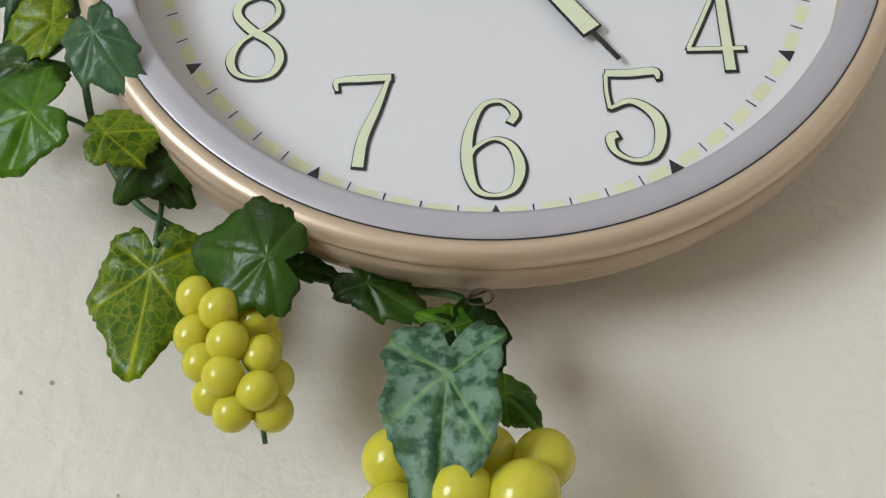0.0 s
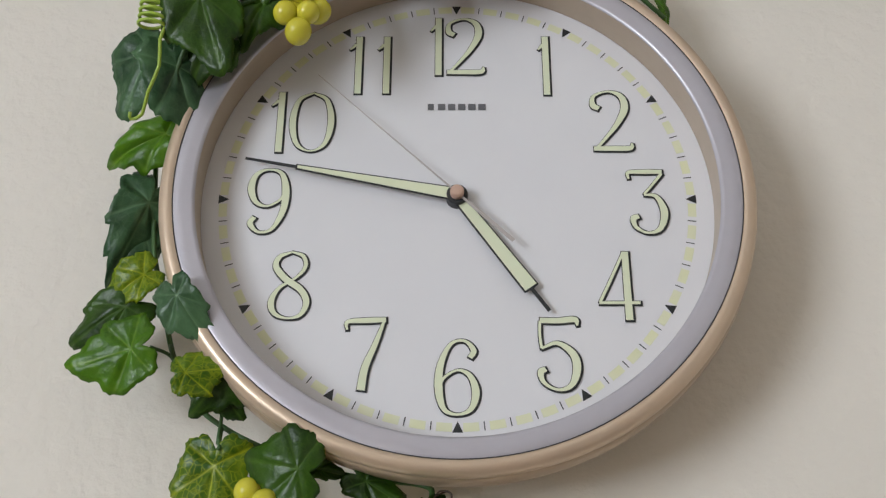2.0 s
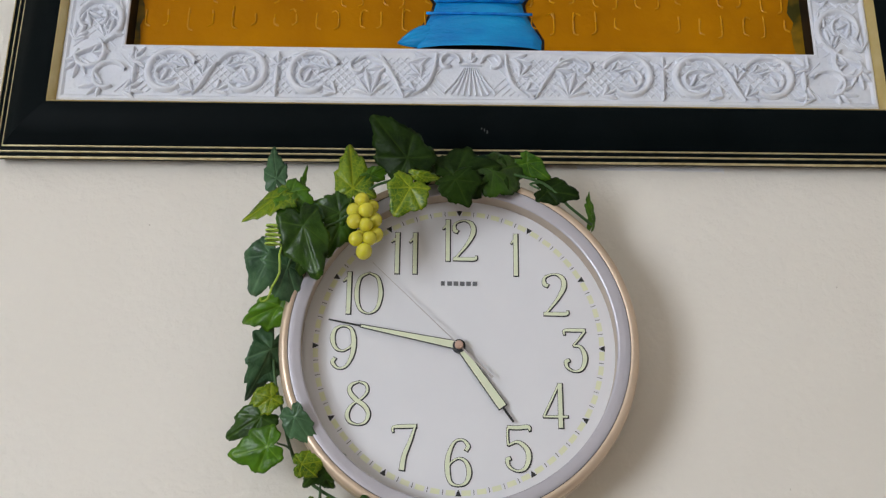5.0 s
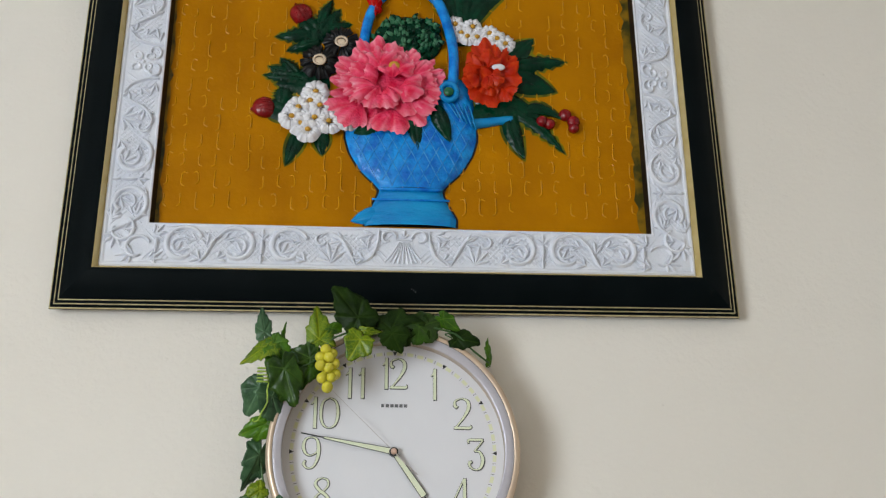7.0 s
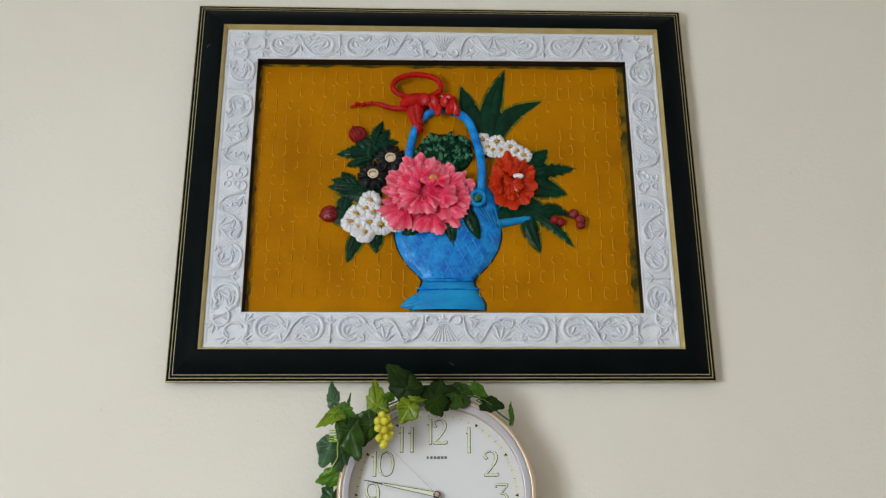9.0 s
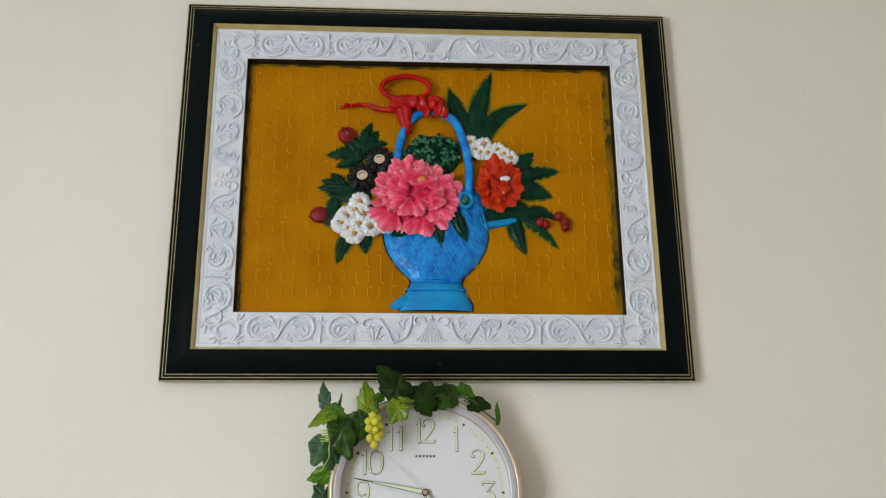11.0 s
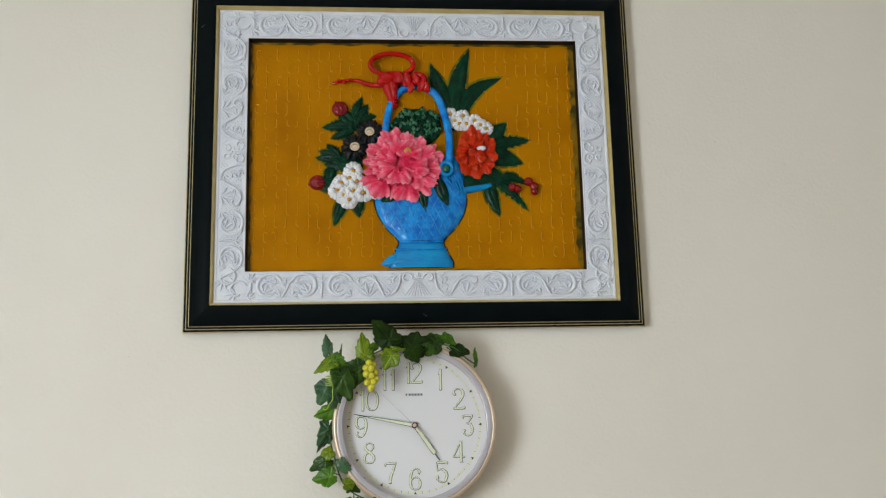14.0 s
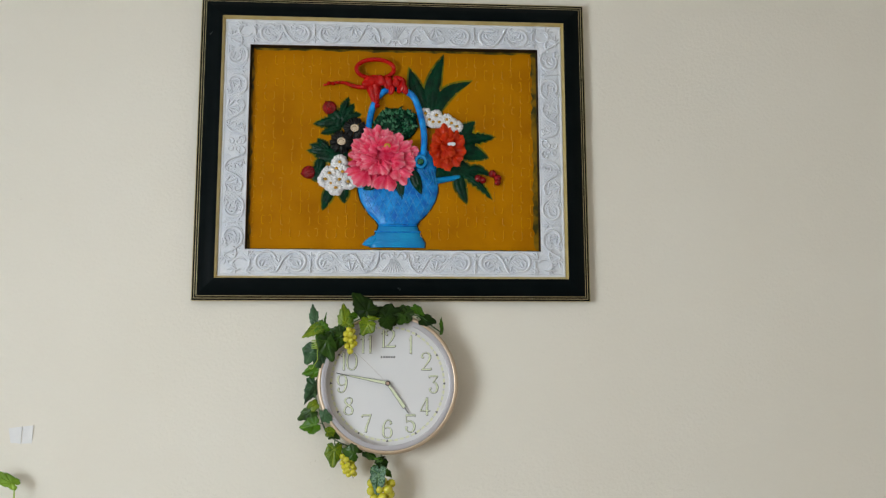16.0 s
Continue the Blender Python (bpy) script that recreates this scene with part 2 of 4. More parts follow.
def box(bm, x0, x1, y0, y1, z0, z1):
    v = [bm.verts.new(p) for p in ((x0, y0, z0), (x1, y0, z0), (x1, y1, z0), (x0, y1, z0), (x0, y0, z1), (x1, y0, z1), (x1, y1, z1), (x0, y1, z1))]
    for f in ((3, 2, 1, 0), (4, 5, 6, 7), (0, 1, 5, 4), (1, 2, 6, 5), (2, 3, 7, 6), (3, 0, 4, 7)):
        bm.faces.new([v[i] for i in f])
    return bm


def lathe(bm, profile, seg=160):
    """Turns (radius, y) pairs round the y axis."""
    rings = []
    for r, y in profile:
        rings.append([bm.verts.new((r * math.cos(2 * math.pi * i / seg), y, r * math.sin(2 * math.pi * i / seg))) for i in range(seg)])
    for a, b in zip(rings, rings[1:]):
        for i in range(seg):
            j = (i + 1) % seg
            bm.faces.new((a[i], a[j], b[j], b[i]))
    return bm


def spline(points, steps=8):
    """Catmull-Rom through points of any dimension."""
    p = [np.array(q, float) for q in points]
    p = [2 * p[0] - p[1]] + p + [2 * p[-1] - p[-2]]
    out = []
    for i in range(1, len(p) - 2):
        for s in range(steps):
            t = s / steps
            out.append(0.5 * (2 * p[i] + (p[i + 1] - p[i - 1]) * t + (2 * p[i - 1] - 5 * p[i] + 4 * p[i + 1] - p[i + 2]) * t * t + (3 * p[i] - p[i - 1] - 3 * p[i + 1] + p[i + 2]) * t ** 3))
    out.append(p[-2])
    return out


def tube(bm, points, radius, seg=8, steps=6, taper=1.0):
    """A round tube through 3D points, with closed ends."""
    path = [Vector(q) for q in spline(points, steps)]
    rings, side = [], None
    for i, q in enumerate(path):
        d = (path[min(i + 1, len(path) - 1)] - path[max(i - 1, 0)]).normalized()
        if side is None:
            side = d.orthogonal().normalized()
        side = (side - d * side.dot(d)).normalized()
        up = d.cross(side)
        r = radius * (1 + (taper - 1) * i / (len(path) - 1))
        rings.append([bm.verts.new(q + r * (math.cos(2 * math.pi * k / seg) * side + math.sin(2 * math.pi * k / seg) * up)) for k in range(seg)])
    for a, b in zip(rings, rings[1:]):
        for k in range(seg):
            bm.faces.new((a[k], a[(k + 1) % seg], b[(k + 1) % seg], b[k]))
    bm.faces.new(rings[0][::-1])
    bm.faces.new(rings[-1])
    return bm


def ball(bm, x, y, z, rx, ry, rz, seg=20, rings=12):
    m = Matrix.Translation((x, y, z)) @ Matrix.Diagonal((rx, ry, rz, 1))
    bmesh.ops.create_uvsphere(bm, u_segments=seg, v_segments=rings, radius=1, matrix=m)
    return bm


# ---- the room ----
WALL_Y = -0.001
for nm, dims, mat in (
    ("wall_north", (ROOM_W - 0.15, ROOM_E + 0.15, WALL_Y, 0.15, 0, ROOM_H), M_WALL),
    ("wall_south", (ROOM_W - 0.15, ROOM_E + 0.15, ROOM_S - 0.15, ROOM_S, 0, ROOM_H), M_TAN),
    ("wall_east", (ROOM_E, ROOM_E + 0.15, ROOM_S, WALL_Y, 0, ROOM_H), M_WALL),
    ("floor", (ROOM_W - 0.15, ROOM_E + 0.15, ROOM_S - 0.15, 0.15, -0.1, 0), M_FLOOR),
    ("ceiling", (ROOM_W - 0.15, ROOM_E + 0.15, ROOM_S - 0.15, 0.15, ROOM_H, ROOM_H + 0.1), M_CEIL),
):
    tagged(part(nm, box(bmesh.new(), *dims), mat), "plain unseen surface added to close the room" if nm != "wall_north" else "cream painted plaster wall with fine roller texture", nm.split("_")[0], kind="structure")
bm = bmesh.new()
box(bm, ROOM_W - 0.15, ROOM_W, ROOM_S, WIN_Y0, 0, ROOM_H)
box(bm, ROOM_W - 0.15, ROOM_W, WIN_Y1, WALL_Y, 0, ROOM_H)
box(bm, ROOM_W - 0.15, ROOM_W, WIN_Y0, WIN_Y1, 0, WIN_Z0)
box(bm, ROOM_W - 0.15, ROOM_W, WIN_Y0, WIN_Y1, WIN_Z1, ROOM_H)
tagged(part("wall_west", bm, M_WALL), "cream painted wall with a window opening", "wall", kind="structure")
window = thing("window_1", (ROOM_W - 0.1, (WIN_Y0 + WIN_Y1) / 2, WIN_Z0), "white painted window frame letting in daylight", "window", kind="structure")
hy, hz = (WIN_Y1 - WIN_Y0) / 2, WIN_Z1 - WIN_Z0
for y0, y1, z0, z1 in ((-hy, hy, 0, 0.05), (-hy, hy, hz - 0.05, hz), (-hy, -hy + 0.05, 0.05, hz - 0.05), (hy - 0.05, hy, 0.05, hz - 0.05), (-0.025, 0.025, 0.05, hz - 0.05)):
    part("window_frame", box(bmesh.new(), 0.06, 0.098, y0, y1, z0, z1), M_WHITE, window)

# ---- the wall clock ----
CLOCK_Z, DIAL = 1.85, -0.042
clock = thing("wall_clock", (0, 0, CLOCK_Z), "round white wall clock with champagne gold and silver rim", "clock")
part("back_case", lathe(bmesh.new(), [(0.001, -0.0015), (0.156, -0.0015), (0.158, -0.012), (0.162, -0.026), (0.170, -0.037), (0.1745, -0.0425), (0.1762, -0.0475), (0.1767, -0.0525), (0.1763, -0.0570), (0.1756, -0.0600), (0.1742, -0.0614)]), M_CASE, clock, smooth=True)
part("gold_rim", lathe(bmesh.new(), [(0.1744, -0.0608), (0.1751, -0.0622), (0.1751, -0.0640), (0.1740, -0.0664), (0.1722, -0.0682), (0.1700, -0.0690), (0.1680, -0.0688), (0.1664, -0.0680)]), M_GOLDRIM, clock, "glossy champagne gold outer rim", True)
part("black_line", lathe(bmesh.new(), [(0.16640, -0.0676), (0.16632, -0.0685), (0.16602, -0.0685), (0.16595, -0.0676)]), M_INK, clock, "thin black ring")
part("silver_ring", lathe(bmesh.new(), [(0.1661, -0.0678), (0.1652, -0.0684), (0.1600, -0.0672), (0.1560, -0.0672), (0.1543, -0.0668), (0.1537, -0.0655)]), M_SILVER, clock, "silver lilac inner ring", True)
part("inner_bevel", lathe(bmesh.new(), [(0.1538, -0.0658), (0.1546, -0.060), (0.1550, -0.048), (0.1552, DIAL - 0.0004)]), M_BEVEL, clock, "beige bevel down to the dial", True)
bm = bmesh.new()
bmesh.ops.create_circle(bm, cap_ends=True, segments=128, radius=0.1556, matrix=Matrix.Translation((0, DIAL, 0)) @ Matrix.Rotation(math.pi / 2, 4, "X"))
part("dial", bm, M_DIAL, clock, "matt white dial")


def flat(bm, outline, y):
    bm.faces.new([bm.verts.new((x, y, z)) for x, z in outline])


def round_at(r, a):
    return r * math.sin(a), r * math.cos(a)


for i in range(60):
    a, step = 2 * math.pi * i / 60, 2 * math.pi / 60
    bm = bmesh.new()
    k = [round_at(r, a + f * step) for f in np.linspace(0.2, 0.8, 5) for r in (0.1395, 0.1445)]
    for j in range(4):
        flat(bm, (k[2 * j], k[2 * j + 2], k[2 * j + 3], k[2 * j + 1]), DIAL - 0.0001)
    part("minute_band", bm, M_BAND, clock)
    bm = bmesh.new()
    if i % 5:
        w = 0.0030 / 0.142 / 10
        flat(bm, (round_at(0.1393, a - w), round_at(0.1393, a + w), round_at(0.1443, a + w), round_at(0.1443, a - w)), DIAL - 0.0002)
        part("minute_mark", bm, M_INK, clock)
    else:
        w = 0.0030 / 0.142
        flat(bm, (round_at(0.1385, a), round_at(0.1450, a + w), round_at(0.1450, a - w)), DIAL - 0.0002)
        part("hour_triangle", bm, M_INK, clock)


def ribbon(bm, stroke, x0, z0, w, h, y, extra=0.0, dx=0.0, dz=0.0):
    """A flat brush stroke through (u, v, half width in mm) of a w x h box."""
    pts = spline([(x0 + u * w, z0 + v * h, s * 0.00086) for u, v, s in stroke], 8)
    rows = []
    for i, (x, z, s) in enumerate(pts):
        d = np.array(pts[min(i + 1, len(pts) - 1)][:2]) - np.array(pts[max(i - 1, 0)][:2])
        d = d / (np.linalg.norm(d) + 1e-9)
        e = extra * d if i == len(pts) - 1 else (-extra * d if i == 0 else 0 * d)
        n = np.array((-d[1], d[0])) * (s + extra)
        yy = y - 0.00012 * i / len(pts)
        rows.append([bm.verts.new((x + e[0] + dx + k * n[0], yy, z + e[1] + dz + k * n[1])) for k in (1, -1)])
    for a, b in zip(rows, rows[1:]):
        bm.faces.new((a[0], a[1], b[1], b[0]))


DIGITS = {
    "0": [[(0.5, 0.985, 0.6), (0.2, 0.86, 1.6), (0.09, 0.5, 2.4), (0.2, 0.14, 1.6), (0.5, 0.015, 0.6), (0.8, 0.14, 1.6), (0.91, 0.5, 2.4), (0.8, 0.86, 1.6), (0.5, 0.985, 0.6)]],
    "1": [[(0.64, 0.0, 2.4), (0.64, 0.5, 2.4), (0.64, 1.0, 2.4)], [(0.05, 0.77, 0.5), (0.25, 0.81, 1.0), (0.45, 0.86, 1.3)]],
    "2": [[(0.24, 0.70, 1.9), (0.10, 0.76, 2.2), (0.14, 0.91, 1.2), (0.5, 0.985, 0.8), (0.80, 0.90, 2.2), (0.86, 0.70, 2.7), (0.66, 0.45, 1.9), (0.34, 0.20, 1.1), (0.12, 0.05, 1.0)], [(0.06, 0.05, 1.8), (0.5, 0.05, 2.0), (0.92, 0.055, 1.9), (0.98, 0.13, 0.7)]],
    "3": [[(0.06, 0.85, 0.7), (0.07, 0.95, 1.4), (0.5, 0.96, 1.8), (0.92, 0.96, 1.6)], [(0.90, 0.93, 1.2), (0.66, 0.76, 0.9), (0.42, 0.61, 0.8)], [(0.42, 0.60, 0.8), (0.72, 0.57, 1.5), (0.89, 0.34, 2.6), (0.76, 0.09, 1.8), (0.45, 0.02, 0.9), (0.16, 0.10, 1.3), (0.10, 0.23, 2.1), (0.24, 0.27, 1.6)]],
    "4": [[(0.66, 0.99, 0.9), (0.34, 0.60, 1.0), (0.05, 0.26, 1.0)], [(0.03, 0.25, 1.0), (0.5, 0.25, 1.1), (0.98, 0.25, 1.1)], [(0.70, 1.0, 2.3), (0.70, 0.5, 2.4), (0.70, 0.0, 2.5)]],
    "5": [[(0.10, 0.955, 1.9), (0.5, 0.95, 2.0), (0.90, 0.965, 2.0), (0.96, 0.88, 0.7)], [(0.10, 0.94, 0.9), (0.09, 0.75, 0.9), (0.12, 0.57, 0.9)], [(0.12, 0.57, 0.8), (0.48, 0.64, 1.4), (0.82, 0.50, 2.4), (0.90, 0.30, 2.7), (0.76, 0.08, 1.8), (0.45, 0.02, 0.9), (0.15, 0.11, 1.3), (0.08, 0.25, 2.1), (0.20, 0.29, 1.6)]],
    "6": [[(0.78, 0.75, 1.7), (0.86, 0.85, 1.9), (0.66, 0.975, 1.0), (0.36, 0.93, 1.2), (0.14, 0.66, 2.2), (0.10, 0.34, 2.6), (0.22, 0.08, 1.6), (0.52, 0.015, 0.8), (0.80, 0.09, 1.7), (0.90, 0.30, 2.5), (0.78, 0.51, 1.7), (0.52, 0.585, 0.8), (0.24, 0.50, 0.9), (0.12, 0.38, 0.9)]],
    "7": [[(0.05, 0.82, 0.7), (0.06, 0.93, 1.4), (0.5, 0.95, 1.9), (0.96, 0.96, 1.7)], [(0.92, 0.95, 0.9), (0.72, 0.62, 1.8), (0.50, 0.30, 2.4), (0.42, 0.0, 2.7)]],
    "8": [[(0.5, 0.985, 0.6), (0.22, 0.91, 1.6), (0.16, 0.76, 2.1), (0.40, 0.58, 2.3), (0.74, 0.43, 2.2), (0.89, 0.25, 2.1), (0.78, 0.07, 1.4), (0.5, 0.015, 0.7), (0.20, 0.08, 1.5), (0.10, 0.25, 2.1), (0.26, 0.45, 1.2), (0.62, 0.60, 0.9), (0.82, 0.76, 1.3), (0.76, 0.92, 1.3), (0.5, 0.985, 0.6)]],
}
DIGITS["9"] = [[(1 - u, 1 - v, s) for u, v, s in st] for st in DIGITS["6"]]


def numeral(text, *boxes):
    """The outlined digits of one hour: dark shadowed outline below, pale fill above."""
    dark, pale = bmesh.new(), bmesh.new()
    for ch, (x0, x1, z0, z1) in zip(text, boxes):
        for k, stroke in enumerate(DIGITS[ch]):
            y = DIAL - 0.0003 - 0.00015 * k
            ribbon(dark, stroke, x0, z0, x1 - x0, z1 - z0, y, 0.00088, 0.00046, -0.00034)
            ribbon(pale, stroke, x0, z0, x1 - x0, z1 - z0, y - 0.0004)
    ob = part("numeral", dark, M_INK, clock, "serif numeral " + text + ", pale green outlined in black")
    part("fill", pale, M_LUME, ob)


numeral("12", (-0.0172, -0.0087, 0.090, 0.135), (-0.0077, 0.0178, 0.090, 0.135))
numeral("1", (0.0525, 0.0605, 0.075, 0.120))
numeral("2", (0.0835, 0.1095, 0.033, 0.078))
numeral("3", (0.1035, 0.1275, -0.024, 0.0205))
numeral("4", (0.0815, 0.1065, -0.079, -0.0355))
numeral("5", (0.0448, 0.0698, -0.1215, -0.0770))
numeral("6", (-0.0132, 0.0128, -0.1355, -0.0905))
numeral("7", (-0.0645, -0.0400, -0.1210, -0.0770))
numeral("8", (-0.1108, -0.0848, -0.0785, -0.0350))
numeral("9", (-0.1282, -0.1017, -0.0235, 0.0210))
numeral("10", (-0.1175, -0.1075, 0.033, 0.077), (-0.1060, -0.0765, 0.033, 0.077))
numeral("11", (-0.0698, -0.0598, 0.076, 0.120), (-0.0513, -0.0418, 0.076, 0.120))
mark = part("maker_mark", box(bmesh.new(), -0.0184, -0.0146, DIAL - 0.0005, DIAL - 0.0003, 0.0636, 0.0682), M_MARK, clock, "small dark maker's mark")
for k in range(1, 6):
    part("mark_bar", box(bmesh.new(), -0.0184 + 0.0064 * k, -0.0137 + 0.0064 * k, DIAL - 0.0005, DIAL - 0.0003, 0.0636, 0.0682), M_MARK, mark)


def pointer(name, clock_degrees, y, sections, tail=0.0, fill=True, label=""):
    """A clock pointer of (distance, half width) sections, dark edged with a pale fill."""
    a = radians(clock_degrees)
    u, n = np.array((math.sin(a), math.cos(a))), np.array((math.cos(a), -math.sin(a)))
    bm = bmesh.new()
    for (r0, w0), (r1, w1) in zip(sections, sections[1:]):
        q = [r0 * u + w0 * n, r1 * u + w1 * n, r1 * u - w1 * n, r0 * u - w0 * n]
        low = [bm.verts.new((p[0], y, p[1])) for p in q]
        top = [bm.verts.new((p[0], y - 0.0005, p[1])) for p in q]
        bm.faces.new(low), bm.faces.new(top[::-1])
        for i in range(4):
            bm.faces.new((low[i], low[(i + 1) % 4], top[(i + 1) % 4], top[i]))
    ob = part(name, bm, M_INK if fill else M_SECOND, clock, label)
    if fill:
        (r0, w0), (r1, w1) = sections[0], sections[1]
        bm = bmesh.new()
        e = 0.0009
        flat(bm, [tuple(p) for p in ((r0 * u + (w0 - e) * n), ((r1 - e) * u + (w1 - e) * n), ((r1 - e) * u - (w1 - e) * n), (r0 * u - (w0 - e) * n))], y - 0.0009)
        part("fill", bm, M_LUME, ob)
    return ob


pointer("hour_hand", 144.6, -0.0460, [(0.004, 0.0040), (0.0745, 0.0050), (0.0750, 0.0011), (0.0915, 0.0011)], label="hour hand, pale green with black edge")
pointer("minute_hand", 281.0, -0.0482, [(0.004, 0.0046), (0.1000, 0.0019), (0.1005, 0.0010), (0.1320, 0.0008)], label="minute hand, pale green with black edge")
pointer("second_hand", 314, -0.0505, [(-0.046, 0.0012), (-0.012, 0.0010), (0.0, 0.0005), (0.122, 0.0002)], fill=False, label="thin grey sweep second hand")
part("hub", lathe(bmesh.new(), [(0.0001, -0.0498), (0.0062, -0.0496), (0.0066, -0.0485), (0.0066, DIAL)], 32), M_INK, clock, smooth=False)
part("hub_cap", lathe(bmesh.new(), [(0.0001, -0.0545), (0.0032, -0.0542), (0.0042, -0.0532), (0.0042, -0.0495)], 32), M_COPPER, clock, "copper coloured hub cap")

# ---- the framed relief picture ----
PIC_Y = -0.0245
picture = thing("framed_picture", (0.009, PIC_Y, 2.4625), "relief picture of a flower basket in black and white frame", "picture")
picture.scale = (0.9975, 1.0, 0.9975)
OUT = [(-0.514, 0.411), (0.510, 0.405), (0.516, -0.4018), (-0.514, -0.4058)]
RIDGE = [(-0.453, 0.351), (0.452, 0.346), (0.456, -0.345), (-0.453, -0.348)]
GOLD = [(-0.447, 0.345), (0.446, 0.340), (0.450, -0.339), (-0.447, -0.342)]
INN = [(-0.380, 0.276), (0.383, 0.275), (0.386, -0.272), (-0.379, -0.272)]
CARVE = -0.0075


def lerp(a, b, f):
    return (a[0] + (b[0] - a[0]) * f, a[1] + (b[1] - a[1]) * f)


def rail(name, side, qa, qb, profile, mat, label="", smooth=False):
    """One mitred rail between two quads; profile: (share from qa to qb, y)."""
    bm = bmesh.new()
    i, j = side, (side + 1) % 4
    n = 24
    rows = []
    for f, y in profile:
        a, b = lerp(qa[i], qb[i], f), lerp(qa[j], qb[j], f)
        rows.append([bm.verts.new((*lerp(a, b, s / n)[:1], y, lerp(a, b, s / n)[1])) for s in range(n + 1)])
    for a, b in zip(rows, rows[1:]):
        for s in range(n):
            bm.faces.new((a[s], a[s + 1], b[s + 1], b[s]))
    return part(name, bm, mat, picture, label, smooth)


for s in range(4):
    rail("black_rail", s, OUT, RIDGE, [(0.50, 0.0230), (0.10, 0.0200), (0.06, 0.0150), (0.004, 0.0090), (0.000, 0.0060), (0.03, 0.0040), (0.12, 0.0030), (0.16, 0.0010), (0.20, 0.0020), (0.24, -0.0010), (0.29, -0.0025), (0.40, -0.0075), (0.56, -0.0125), (0.75, -0.0165), (0.92, -0.0185), (1.0, -0.0180)], M_BLACKFRAME, "black lacquered moulding", True)
    for f, y in ((0.012, 0.0040), (0.115, 0.0022), (0.215, 0.0006)):
        rail("gold_line", s, OUT, RIDGE, [(f - 0.010, y + 0.0020), (f, y - 0.0008), (f + 0.018, y - 0.0012), (f + 0.032, y + 0.0020)], M_GOLDLINE, "thin worn gold line")
    rail("gold_slip", s, RIDGE, GOLD, [(-0.12, -0.0170), (0.0, -0.0192), (0.12, -0.0190), (0.95, -0.0082), (1.1, -0.0060)], M_SLIP, "narrow pale gold slip")
    rail("liner", s, GOLD, INN, [(0.990, -0.0072), (1.0, -0.0060), (1.055, 0.0092)], M_LINER, "dark brown inner edge")


def across(side, s, h):
    """A place on a side of the white border: s metres from its middle, h from outer (0) to inner edge (1)."""
    i, j = side, (side + 1) % 4
    a, b = lerp(GOLD[i], INN[i], h), lerp(GOLD[j], INN[j], h)
    m = lerp(a, b, 0.5)
    d = math.hypot(b[0] - a[0], b[1] - a[1])
    return m[0] + s * (b[0] - a[0]) / d, m[1] + s * (b[1] - a[1]) / d


def ridge(bm, side, stroke, high=0.0050, steps=6):
    """A raised rounded stroke of (s, h, half width in mm) on the white border."""
    pts = spline(stroke, steps)
    q = [(*across(side, s, h), w * 0.001) for s, h, w in pts]
    rows = []
    for i, (u, v, w) in enumerate(q):
        a, b = q[max(i - 1, 0)], q[min(i + 1, len(q) - 1)]
        d = np.array((b[0] - a[0], b[1] - a[1]))
        n = np.array((-d[1], d[0])) / (np.linalg.norm(d) + 1e-9) * max(w, 0.0002)
        top = high * min(1.0, 0.35 + w / 0.0040)
        rows.append([bm.verts.new((u + k * n[0], CARVE - top * e, v + k * n[1])) for k, e in ((1, -0.1), (0.78, 0.55), (0.35, 0.93), (-0.1, 1), (-0.6, 0.72), (-1, -0.1))])
    for a, b in zip(rows, rows[1:]):
        for k in range(5):
            bm.faces.new((a[k], a[k + 1], b[k + 1], b[k]))


DEEP = 0.070


def scroll(bm, side, w, s, h, r, start, turn, wide=3.2, curl=0.45, high=0.0056):
    """A band that rolls round (s, h), from start through turn radians, its radius shrinking by curl."""
    st = []
    n = max(6, int(abs(turn) * 3.2))
    for k in range(n + 1):
        f = k / n
        a = start + turn * f
        rr = r * (1 - curl * f * f)
        st.append((w * (s + rr * math.cos(a)), h + rr * math.sin(a) / DEEP, wide * (0.35 + 0.65 * math.sin(math.pi * (0.12 + 0.80 * f)) ** 0.7)))
    ridge(bm, side, st, high, 3)


def leaves(bm, side, w, s, h, angle, size, count=4, fan=1.5, wide=2.4, bend=0.5):
    """A spray of curling leaflets from one stalk."""
    for k in range(count):
        a = angle + fan * (k / max(1, count - 1) - 0.5)
        l = size * (1 - 0.30 * abs(k / max(1, count - 1) - 0.5) * 2)
        ridge(bm, side, [(w * (s + l * f * math.cos(a + bend * f * (k - (count - 1) / 2) / count)), h + l * f * math.sin(a + bend * f * (k - (count - 1) / 2) / count) / DEEP, x) for f, x in ((0, 0.6), (0.35, wide * 0.75), (0.7, wide), (1.0, 0.5))], 0.0050, 3)


def hatch(bm, side, s0, s1):
    """A shallow diaper ground between two stations of the border."""
    n = int(abs(s1 - s0) / 0.0085)
    for k in range(n + 1):
        c = s0 + (s1 - s0) * k / max(1, n)
        for way in (1, -1):
            ridge(bm, side, [(c - way * 0.022, 0.16, 0.9), (c, 0.5, 0.9), (c + way * 0.022, 0.84, 0.9)], 0.0023, 1)


